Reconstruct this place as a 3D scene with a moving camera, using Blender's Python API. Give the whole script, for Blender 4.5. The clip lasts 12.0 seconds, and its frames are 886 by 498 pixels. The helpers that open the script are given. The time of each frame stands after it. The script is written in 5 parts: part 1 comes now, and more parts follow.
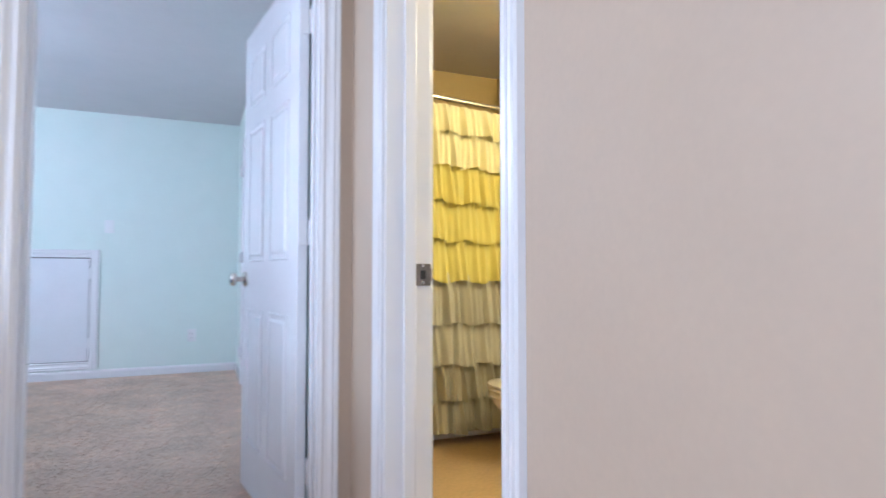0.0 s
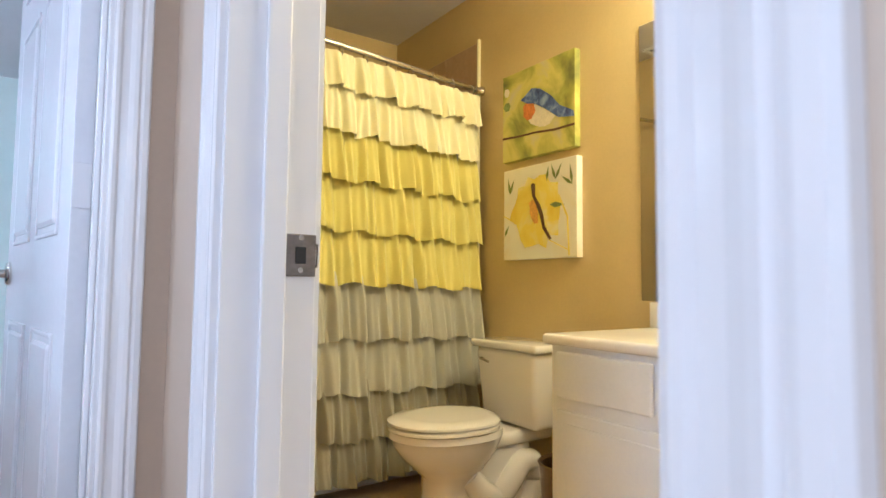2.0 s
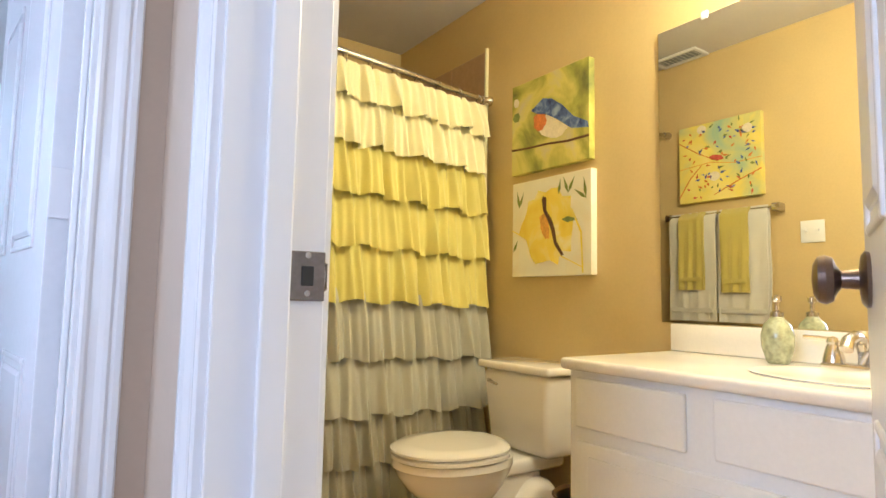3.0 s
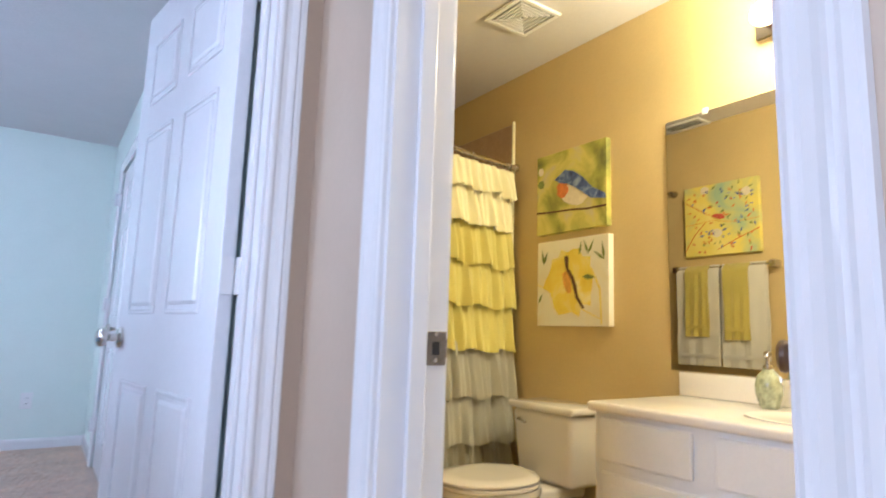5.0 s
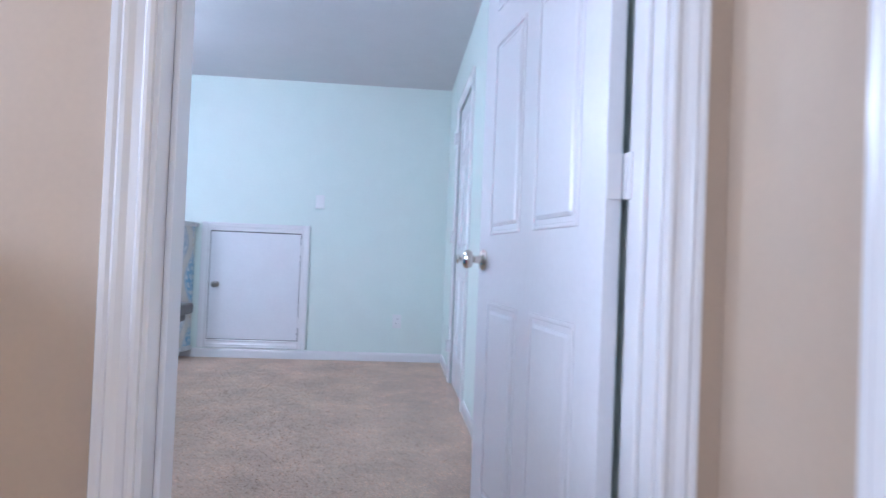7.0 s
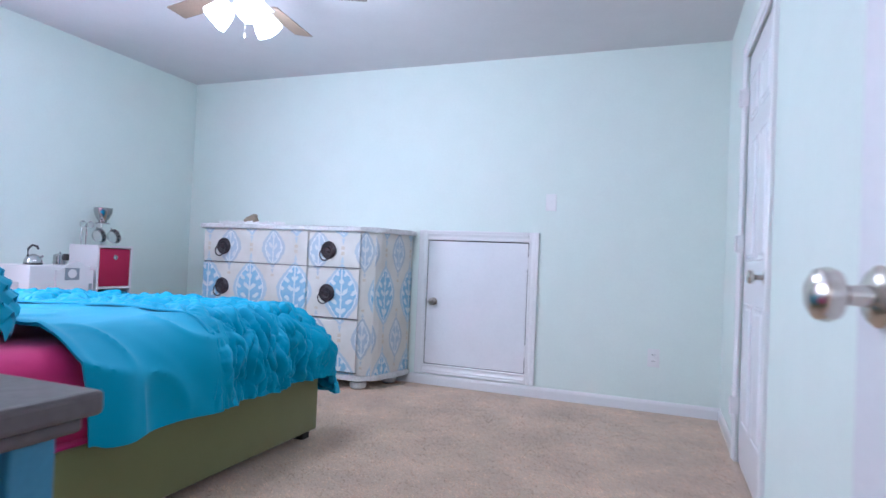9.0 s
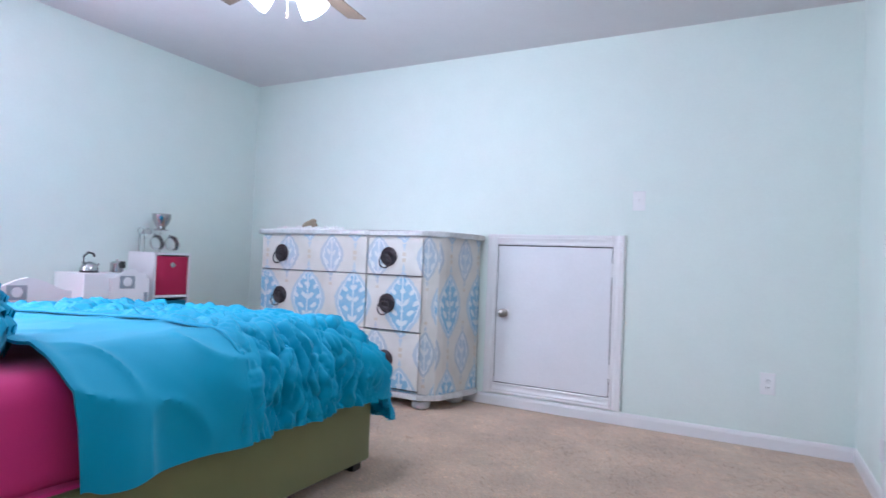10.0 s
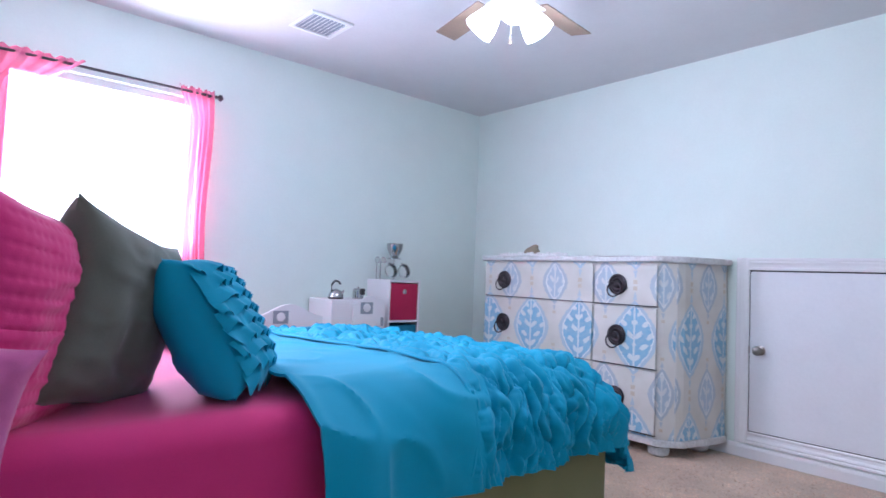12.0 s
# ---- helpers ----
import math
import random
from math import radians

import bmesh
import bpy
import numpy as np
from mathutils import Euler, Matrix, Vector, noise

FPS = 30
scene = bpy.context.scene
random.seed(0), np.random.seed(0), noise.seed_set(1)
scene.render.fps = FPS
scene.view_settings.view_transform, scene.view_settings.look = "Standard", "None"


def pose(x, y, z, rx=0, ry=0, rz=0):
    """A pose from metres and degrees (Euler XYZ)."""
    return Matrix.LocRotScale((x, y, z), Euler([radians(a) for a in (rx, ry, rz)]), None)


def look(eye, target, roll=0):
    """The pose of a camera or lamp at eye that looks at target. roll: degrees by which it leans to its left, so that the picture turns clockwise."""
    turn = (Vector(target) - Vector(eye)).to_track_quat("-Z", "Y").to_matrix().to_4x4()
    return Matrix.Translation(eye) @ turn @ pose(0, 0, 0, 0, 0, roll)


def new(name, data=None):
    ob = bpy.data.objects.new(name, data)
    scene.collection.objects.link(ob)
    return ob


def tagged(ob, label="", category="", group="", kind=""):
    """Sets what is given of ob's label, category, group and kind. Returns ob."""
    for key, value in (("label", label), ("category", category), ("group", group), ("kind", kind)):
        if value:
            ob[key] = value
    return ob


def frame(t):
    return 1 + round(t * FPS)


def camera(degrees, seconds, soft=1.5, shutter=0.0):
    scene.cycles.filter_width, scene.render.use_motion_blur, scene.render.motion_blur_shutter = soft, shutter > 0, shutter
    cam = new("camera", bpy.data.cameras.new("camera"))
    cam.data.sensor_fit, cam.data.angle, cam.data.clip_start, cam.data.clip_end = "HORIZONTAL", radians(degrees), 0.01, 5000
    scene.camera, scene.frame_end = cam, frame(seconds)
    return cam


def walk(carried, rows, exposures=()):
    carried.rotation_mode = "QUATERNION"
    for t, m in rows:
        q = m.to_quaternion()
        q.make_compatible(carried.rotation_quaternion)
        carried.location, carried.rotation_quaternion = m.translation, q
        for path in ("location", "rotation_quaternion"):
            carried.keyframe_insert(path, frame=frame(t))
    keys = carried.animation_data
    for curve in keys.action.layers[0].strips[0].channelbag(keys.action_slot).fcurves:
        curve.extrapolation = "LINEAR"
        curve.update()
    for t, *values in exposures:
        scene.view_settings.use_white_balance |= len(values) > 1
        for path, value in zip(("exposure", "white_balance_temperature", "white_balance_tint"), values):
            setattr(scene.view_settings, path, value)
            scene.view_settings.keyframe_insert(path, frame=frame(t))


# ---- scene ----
cam = camera(74.7, 12.0, shutter=0.5)
PATH = [
    (0, (0.383, 0.329, 0.948), (1.161, 2.169, 1.034), -0.0),
    (0.5, (0.443, 0.563, 0.931), (1.418, 2.307, 1.012), 0.2),
    (1, (0.533, 0.818, 0.897), (1.6, 2.508, 0.977), 0.2),
    (1.5, (0.614, 0.963, 0.903), (1.734, 2.617, 1.002), 0.5),
    (2, (0.657, 1.039, 0.906), (1.791, 2.682, 1.03), 0.6),
    (2.5, (0.678, 1.123, 0.908), (1.812, 2.764, 1.054), 0.9),
    (3, (0.689, 1.159, 0.922), (1.83, 2.793, 1.092), 1.1),
    (3.2, (0.689, 1.168, 0.933), (1.834, 2.798, 1.11), 1.2),
    (4.8, (0.391, 0.966, 0.978), (1.536, 2.573, 1.302), 2.5),
    (5, (0.366, 0.949, 0.975), (1.482, 2.584, 1.259), 1.9),
    (5.5, (0.265, 0.89, 0.939), (1.266, 2.61, 1.136), 1.8),
    (6, (0.227, 0.941, 0.925), (0.944, 2.806, 1.019), 1.8),
    (6.5, (0.278, 1.094, 0.935), (0.666, 3.055, 0.977), 1.9),
    (7, (0.31, 1.287, 0.92), (0.471, 3.28, 0.957), 2.3),
    (8.8, (0.384, 2.244, 0.945), (-0.271, 4.133, 0.977), 2.4),
    (9, (0.367, 2.35, 0.943), (-0.336, 4.222, 0.982), 2.5),
    (9.5, (0.292, 2.563, 0.934), (-0.497, 4.4, 0.98), 2.5),
    (10, (0.239, 2.743, 0.944), (-0.696, 4.511, 0.997), 2.4),
    (10.5, (0.187, 2.823, 0.954), (-0.943, 4.472, 1.013), 2.4),
    (11, (0.15, 2.833, 0.962), (-1.154, 4.349, 1.031), 2.4),
    (11.5, (0.116, 2.83, 0.968), (-1.316, 4.224, 1.051), 2.2),
    (12, (0.101, 2.834, 0.992), (-1.407, 4.145, 1.083), 2.3),
]
walk(cam, [(t, look(eye, target, roll)) for t, eye, target, roll in PATH],
     [(0, -0.12, 5080, 9), (1.2, -0.12, 5080, 9), (2, -0.15, 5050, 9), (3, -0.04, 5000, 10), (5, -0.2, 4980, 12), (7, -0.2, 5080, 12), (9, -0.08, 5400, 14), (10.5, -0.05, 5600, 15), (12, -0.2, 5500, 19)])

# world and lights
H = 2.44
world = bpy.data.worlds.new("sky")
scene.world = world
world.use_nodes = True
wn = world.node_tree
sky = wn.nodes.new("ShaderNodeTexSky")
sky.sky_type, sky.sun_disc, sky.sun_elevation, sky.sun_rotation = "NISHITA", False, radians(50), radians(200)
wn.links.new(sky.outputs[0], wn.nodes["Background"].inputs[0])
wn.nodes["Background"].inputs[1].default_value = 0.12


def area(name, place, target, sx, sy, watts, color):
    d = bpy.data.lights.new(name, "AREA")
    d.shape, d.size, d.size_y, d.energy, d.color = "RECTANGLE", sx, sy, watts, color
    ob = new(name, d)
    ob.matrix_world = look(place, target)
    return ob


def point(name, place, watts, color, radius=0.05):
    d = bpy.data.lights.new(name, "POINT")
    d.energy, d.color, d.shadow_soft_size = watts, color, radius
    ob = new(name, d)
    ob.location = place
    return ob


W_BEDWIN, W_STAIRDAY, W_HALLSOUTH, W_FAN, W_VANITY = 50, 72, 20, 12.0, 26.0
area("window_daylight", (-3.6, 3.52, 1.55), (0, 3.9, 1.3), 1.1, 0.9, W_BEDWIN, (0.86, 0.93, 1.0))
# Added lamp for daylight over the half wall; its window is assumed, unseen.
area("stair_unseen_daylight", (-2.68, 0.9, 1.97), (0.8, 0.9, 1.3), 1.5, 0.8, W_STAIRDAY, (0.92, 0.95, 1.0))
# Added fill from behind the walk; no window is known in this end wall.
area("hall_fill_daylight", (0.15, -1.18, 1.45), (0.3, 2.2, 1.2), 1.1, 1.2, W_HALLSOUTH, (0.86, 0.92, 1.0))


# materials
def mat(name, color, rough=0.6, metal=0.0, vary=0.12, scale=6.0, fine=120.0, bump=0.1, dist=0.002, spread=0.0, sheen=0.0, coat=0.0, alpha_glass=0.0):
    m = bpy.data.materials.new(name)
    m.use_nodes = True
    n, l = m.node_tree.nodes, m.node_tree.links
    b = n["Principled BSDF"]
    b.inputs["Roughness"].default_value, b.inputs["Metallic"].default_value = rough, metal
    b.inputs["Sheen Weight"].default_value, b.inputs["Coat Weight"].default_value = sheen, coat
    b.inputs["Transmission Weight"].default_value = alpha_glass
    tc = n.new("ShaderNodeTexCoord")
    big, small = n.new("ShaderNodeTexNoise"), n.new("ShaderNodeTexNoise")
    big.inputs["Scale"].default_value, small.inputs["Scale"].default_value = scale, fine
    big.inputs["Detail"].default_value, small.inputs["Detail"].default_value = 4, 3
    l.new(tc.outputs["Object"], big.inputs["Vector"])
    l.new(tc.outputs["Object"], small.inputs["Vector"])
    add = n.new("ShaderNodeMath")
    add.operation = "ADD"
    l.new(big.outputs["Fac"], add.inputs[0])
    l.new(small.outputs["Fac"], add.inputs[1])
    ramp = n.new("ShaderNodeMapRange")
    ramp.inputs["From Min"].default_value, ramp.inputs["From Max"].default_value = 0.6, 1.4
    ramp.inputs["To Min"].default_value, ramp.inputs["To Max"].default_value = 1 - vary, 1 + vary
    l.new(add.outputs[0], ramp.inputs["Value"])
    mul = n.new("ShaderNodeVectorMath")
    mul.operation = "SCALE"
    mul.inputs[0].default_value = color
    l.new(ramp.outputs[0], mul.inputs["Scale"])
    l.new(mul.outputs[0], b.inputs["Base Color"])
    if bump:
        bp = n.new("ShaderNodeBump")
        bp.inputs["Strength"].default_value, bp.inputs["Distance"].default_value = bump, dist
        l.new(small.outputs["Fac"], bp.inputs["Height"])
        l.new(bp.outputs[0], b.inputs["Normal"])
    return m


def glow(name, color, strength):
    m = bpy.data.materials.new(name)
    m.use_nodes = True
    b = m.node_tree.nodes["Principled BSDF"]
    b.inputs["Base Color"].default_value = (*color, 1)
    b.inputs["Emission Color"].default_value = (*color, 1)
    b.inputs["Emission Strength"].default_value = strength
    return m


M_HALL = mat("beige_paint", (0.565, 0.452, 0.342), 0.5, vary=0.03, fine=90, bump=0.07)
M_BATH = mat("tan_paint", (0.60, 0.465, 0.21), 0.5, vary=0.04, fine=90, bump=0.12)
M_MINT = mat("mint_paint", (0.74, 0.82, 0.775), 0.55, vary=0.025, fine=90, bump=0.08)
M_CEIL = mat("ceiling_paint", (0.68, 0.66, 0.67), 0.8, vary=0.03, fine=60, bump=0.3, dist=0.004)
M_WHITE = mat("white_gloss_paint", (0.82, 0.81, 0.82), 0.2, vary=0.015, fine=20, bump=0.03)
M_DOOR = mat("white_door_paint", (0.80, 0.80, 0.83), 0.26, vary=0.03, fine=70, bump=0.08)
M_CARPET = mat("beige_carpet", (0.63, 0.46, 0.335), 0.95, vary=0.24, scale=3.2, fine=90, bump=0.6, dist=0.008, sheen=0.3)
M_TUFT = mat("carpet_pile", (0.78, 0.58, 0.43), 0.95, vary=0.36, scale=3.2, fine=16, bump=0, sheen=0.3)
M_VINYL = mat("tan_vinyl", (0.56, 0.41, 0.22), 0.35, vary=0.15, scale=5, fine=50, bump=0.1)
M_CHROME = mat("brushed_nickel", (0.62, 0.58, 0.53), 0.22, 1.0, vary=0.06, bump=0)
M_BRONZE = mat("dark_bronze", (0.20, 0.15, 0.125), 0.3, 0.9, vary=0.15, bump=0.05)
M_PLATE = mat("aged_strike_metal", (0.30, 0.27, 0.25), 0.32, 1.0, vary=0.2, bump=0.05)
M_PORC = mat("white_porcelain", (0.82, 0.78, 0.73), 0.08, vary=0.01, bump=0, coat=0.5)
M_MARBLE = mat("cultured_marble", (0.86, 0.82, 0.76), 0.15, vary=0.03, scale=4, bump=0)
M_CAB = mat("white_cabinet_paint", (0.84, 0.85, 0.88), 0.35, vary=0.03, bump=0.05)
M_TILE = mat("tan_tile", (0.45, 0.31, 0.19), 0.3, vary=0.12, scale=9, fine=40, bump=0.05)
M_MIRROR = mat("mirror_silver", (0.90, 0.91, 0.90), 0.01, 1.0, vary=0.0, bump=0)
# Near-black colour standing in for the shade inside holes, slots and gaps.
M_DARK = mat("recess_shade_black", (0.03, 0.03, 0.03), 0.8, vary=0.1, bump=0)
M_CREAM = mat("cream_cotton", (0.85, 0.80, 0.50), 0.85, vary=0.06, fine=300, bump=0.2, sheen=0.2)
M_YELLOW = mat("yellow_cotton", (0.70, 0.63, 0.16), 0.85, vary=0.06, fine=300, bump=0.2, sheen=0.2)
M_LGREY = mat("pale_grey_cotton", (0.48, 0.47, 0.38), 0.85, vary=0.06, fine=300, bump=0.2, sheen=0.2)
M_GREY = mat("grey_cotton", (0.36, 0.34, 0.25), 0.85, vary=0.06, fine=300, bump=0.2, sheen=0.2)
M_TOWEL = mat("grey_terry", (0.68, 0.66, 0.60), 0.95, vary=0.1, fine=400, bump=0.6, dist=0.004, sheen=0.4)
M_YTOWEL = mat("yellow_terry", (0.52, 0.44, 0.09), 0.95, vary=0.1, fine=400, bump=0.6, dist=0.004, sheen=0.4)
M_PLASTIC = mat("white_plastic", (0.82, 0.82, 0.82), 0.35, vary=0.01, bump=0)
M_TURQ = mat("turquoise_cotton", (0.0, 0.31, 0.49), 0.75, vary=0.08, fine=350, bump=0.15, sheen=0.08)
M_PINK = mat("magenta_cotton", (0.66, 0.025, 0.19), 0.8, vary=0.06, fine=350, bump=0.15, sheen=0.2)
M_LPINK = mat("pale_pink_cotton", (0.58, 0.12, 0.33), 0.8, vary=0.06, fine=350, bump=0.15, sheen=0.2)
M_SLATE = mat("grey_olive_cotton", (0.105, 0.11, 0.085), 0.7, vary=0.1, scale=9, fine=300, bump=0.2, sheen=0.2)
M_OLIVE = mat("olive_upholstery", (0.19, 0.19, 0.075), 0.9, vary=0.1, fine=400, bump=0.5, sheen=0.2)
M_BLUEP = mat("blue_paint", (0.05, 0.22, 0.36), 0.5, vary=0.1, bump=0.1)
M_GWOOD = mat("grey_brown_wood", (0.105, 0.088, 0.092), 0.5, vary=0.3, scale=8, fine=60, bump=0.2)
M_FANWOOD = mat("walnut_blade", (0.16, 0.11, 0.08), 0.45, vary=0.2, bump=0.05)
M_TOYW = mat("white_laminate", (0.80, 0.78, 0.80), 0.4, vary=0.02, bump=0)
M_RED = mat("crimson_fabric", (0.42, 0.015, 0.07), 0.9, vary=0.08, fine=400, bump=0.3)
M_TEAL = mat("teal_fabric", (0.01, 0.17, 0.26), 0.9, vary=0.08, fine=400, bump=0.3)
M_STEEL = mat("polished_steel", (0.48, 0.48, 0.48), 0.12, 1.0, vary=0.05, bump=0)
M_BLACK = mat("black_plastic", (0.02, 0.02, 0.02), 0.4, vary=0.05, bump=0)
M_GREYP = mat("grey_print", (0.30, 0.33, 0.37), 0.5, vary=0.05, bump=0)
M_IRON = mat("dark_iron", (0.055, 0.045, 0.05), 0.4, 0.7, vary=0.2, bump=0.1)
M_LEGW = mat("black_wood", (0.02, 0.018, 0.016), 0.5, bump=0)
M_BULB = glow("lit_bulb_glass", (1.0, 0.70, 0.30), 9)
M_FANBULB = glow("lit_frosted_glass", (0.90, 0.95, 1.0), 8)
M_SKYGLOW = glow("bright_daylight", (0.95, 0.98, 1.0), 6.0)
M_SOAP = mat("mottled_ceramic", (0.40, 0.42, 0.26), 0.15, vary=0.5, scale=30, fine=70, bump=0, coat=0.6)
M_BIRDW = mat("carved_wood", (0.30, 0.24, 0.17), 0.7, vary=0.3, bump=0.2)
M_BIN = mat("brown_bin_metal", (0.22, 0.15, 0.10), 0.3, 0.8, bump=0)

# sheer pink voile
M_SHEER = bpy.data.materials.new("pink_voile")
M_SHEER.use_nodes = True
_n, _l = M_SHEER.node_tree.nodes, M_SHEER.node_tree.links
_t, _d, _tr, _m1, _m2 = (_n.new(k) for k in ("ShaderNodeBsdfTranslucent", "ShaderNodeBsdfDiffuse", "ShaderNodeBsdfTransparent", "ShaderNodeMixShader", "ShaderNodeMixShader"))
_t.inputs[0].default_value, _d.inputs[0].default_value = (0.97, 0.24, 0.40, 1), (0.92, 0.20, 0.37, 1)
_tr.inputs[0].default_value = (1.0, 0.45, 0.6, 1)
_m1.inputs[0].default_value, _m2.inputs[0].default_value = 0.4, 0.5
_l.new(_t.outputs[0], _m1.inputs[1]), _l.new(_d.outputs[0], _m1.inputs[2])
_l.new(_m1.outputs[0], _m2.inputs[1]), _l.new(_tr.outputs[0], _m2.inputs[2])
_l.new(_m2.outputs[0], _n["Material Output"].inputs[0])


def damask():
    """Cream paint with staggered ogee medallions in blue, large and small by turns."""
    m = bpy.data.materials.new("cream_and_blue_ogee_paper")
    m.use_nodes = True
    n, l = m.node_tree.nodes, m.node_tree.links
    b = n["Principled BSDF"]
    b.inputs["Roughness"].default_value = 0.45
    tc, sep = n.new("ShaderNodeTexCoord"), n.new("ShaderNodeSeparateXYZ")
    l.new(tc.outputs["Object"], sep.inputs[0])

    def op(kind, a, c=None, d=None):
        x = n.new("ShaderNodeMath")
        x.operation = kind
        for i, v in enumerate((a, c, d)):
            if v is None:
                continue
            if isinstance(v, (int, float)):
                x.inputs[i].default_value = v
            else:
                l.new(v, x.inputs[i])
        return x.outputs[0]

    ns = n.new("ShaderNodeTexNoise")
    ns.inputs["Scale"].default_value, ns.inputs["Detail"].default_value = 34, 3
    l.new(tc.outputs["Object"], ns.inputs["Vector"])
    wob = op("MULTIPLY", op("SUBTRACT", ns.outputs["Fac"], 0.5), 0.07)
    turn = op("GREATER_THAN", sep.outputs[0], -1.53)
    run = op("ADD", op("ADD", sep.outputs[0], op("MULTIPLY", sep.outputs[1], 1.2)), op("MULTIPLY", turn, -0.06))
    u = op("DIVIDE", op("ADD", run, -4.414), 0.40)
    v = op("DIVIDE", op("ADD", sep.outputs[2], -0.98), 0.62)

    def band(d, lo, hi):
        return op("MULTIPLY", op("GREATER_THAN", d, lo), op("LESS_THAN", d, hi))

    def mix(fac, a, c):
        x = n.new("ShaderNodeMix")
        x.data_type = "RGBA"
        l.new(fac, x.inputs[0])
        for i, q in ((6, a), (7, c)):
            if isinstance(q, tuple):
                x.inputs[i].default_value = (*q, 1)
            else:
                l.new(q, x.inputs[i])
        return x.outputs[2]

    n2 = n.new("ShaderNodeTexNoise")
    n2.inputs["Scale"].default_value, n2.inputs["Detail"].default_value = 6, 4
    l.new(tc.outputs["Object"], n2.inputs["Vector"])
    colour = mix(n2.outputs["Fac"], (0.50, 0.47, 0.42), (0.74, 0.72, 0.69))
    worn = op("MULTIPLY_ADD", ns.outputs["Fac"], 0.8, 0.25)
    for half, tall, ou, ov, rim_c, fill_c, leaf_c in ((0.27, 0.25, 0.5, 0.5, (0.34, 0.43, 0.53), (0.40, 0.50, 0.60), (0.66, 0.66, 0.66)), (0.40, 0.36, 0.0, 0.0, (0.34, 0.50, 0.63), (0.16, 0.42, 0.62), (0.70, 0.72, 0.72))):
        fu = op("ABSOLUTE", op("SUBTRACT", op("FRACT", op("ADD", u, ou)), 0.5))
        fv = op("SUBTRACT", op("FRACT", op("ADD", v, ov)), 0.5)
        av = op("DIVIDE", op("ABSOLUTE", fv), tall)
        width = op("MULTIPLY", op("SUBTRACT", 1.0, op("POWER", op("MINIMUM", av, 1.0), 1.7)), half)
        d = op("SUBTRACT", op("ADD", width, wob), op("ADD", fu, 0.01))
        inside = op("MULTIPLY", op("GREATER_THAN", d, 0.0), op("LESS_THAN", av, 1.0))
        colour = mix(op("MULTIPLY", inside, 0.72), colour, rim_c)
        colour = mix(op("MULTIPLY", op("MULTIPLY", inside, band(d, 0.066, 0.088)), 0.8), colour, (0.78, 0.77, 0.75))
        core = op("MULTIPLY", inside, op("GREATER_THAN", d, 0.088))
        colour = mix(op("MULTIPLY", core, worn), colour, fill_c)
        # leaves rising from a stem, as paler strokes
        rise = op("SINE", op("ADD", op("MULTIPLY", op("ADD", fu, wob), 44 * 0.3 / half), op("MULTIPLY", fv, -34)))
        buds = op("SINE", op("MULTIPLY", op("ADD", fv, wob), 58))
        strokes = op("GREATER_THAN", op("ADD", rise, op("MULTIPLY", buds, 0.8)), 0.62)
        stem = op("LESS_THAN", fu, 0.014)
        colour = mix(op("MULTIPLY", core, op("MULTIPLY", op("MAXIMUM", strokes, stem), 0.85)), colour, leaf_c)
        tip = op("MULTIPLY", band(av, 1.0, 1.22), op("LESS_THAN", fu, op("MULTIPLY", op("SUBTRACT", 1.22, av), 0.16)))
        colour = mix(op("MULTIPLY", tip, worn), colour, rim_c)
        bead = op("MULTIPLY", band(av, 1.25, 1.36), op("LESS_THAN", fu, 0.035))
        colour = mix(op("MULTIPLY", bead, op("MULTIPLY", worn, 0.7)), colour, (0.50, 0.36, 0.20))
    l.new(colour, b.inputs["Base Color"])
    return m


M_DAMASK = damask()


def wash(name, colors, scale, seedv):
    """Loose brushwork of several colours."""
    m = bpy.data.materials.new(name)
    m.use_nodes = True
    n, l = m.node_tree.nodes, m.node_tree.links
    tc, nz, r = n.new("ShaderNodeTexCoord"), n.new("ShaderNodeTexNoise"), n.new("ShaderNodeValToRGB")
    mp = n.new("ShaderNodeMapping")
    mp.inputs["Location"].default_value = (seedv, seedv * 2, 0)
    nz.inputs["Scale"].default_value, nz.inputs["Detail"].default_value, nz.inputs["Distortion"].default_value = scale, 5, 0.8
    l.new(tc.outputs["Object"], mp.inputs[0]), l.new(mp.outputs[0], nz.inputs["Vector"]), l.new(nz.outputs["Fac"], r.inputs[0])
    e = r.color_ramp.elements
    while len(e) < len(colors):
        e.new(0.5)
    for i, c in enumerate(colors):
        e[i].position, e[i].color = 0.3 + 0.4 * i / (len(colors) - 1), (*c, 1)
    b = n["Principled BSDF"]
    b.inputs["Roughness"].default_value = 0.7
    l.new(r.outputs[0], b.inputs["Base Color"])
    bp = n.new("ShaderNodeBump")
    bp.inputs["Strength"].default_value, bp.inputs["Distance"].default_value = 0.3, 0.002
    l.new(nz.outputs["Fac"], bp.inputs["Height"]), l.new(bp.outputs[0], b.inputs["Normal"])
    return m


# mesh helpers
def link_mesh(name, bm, material, smooth=False):
    bmesh.ops.recalc_face_normals(bm, faces=bm.faces)
    me = bpy.data.meshes.new(name)
    bm.to_mesh(me)
    bm.free()
    for m in (material if isinstance(material, (list, tuple)) else [material]):
        me.materials.append(m)
    if smooth:
        for p in me.polygons:
            p.use_smooth = True
        me.set_sharp_from_angle(angle=radians(40))
    return new(name, me)


def part(name, bm, material, parent, label="", smooth=True):
    ob = link_mesh(name, bm, material, smooth)
    ob.parent = parent
    ob.matrix_parent_inverse = Matrix.Identity(4)
    return tagged(ob, label)


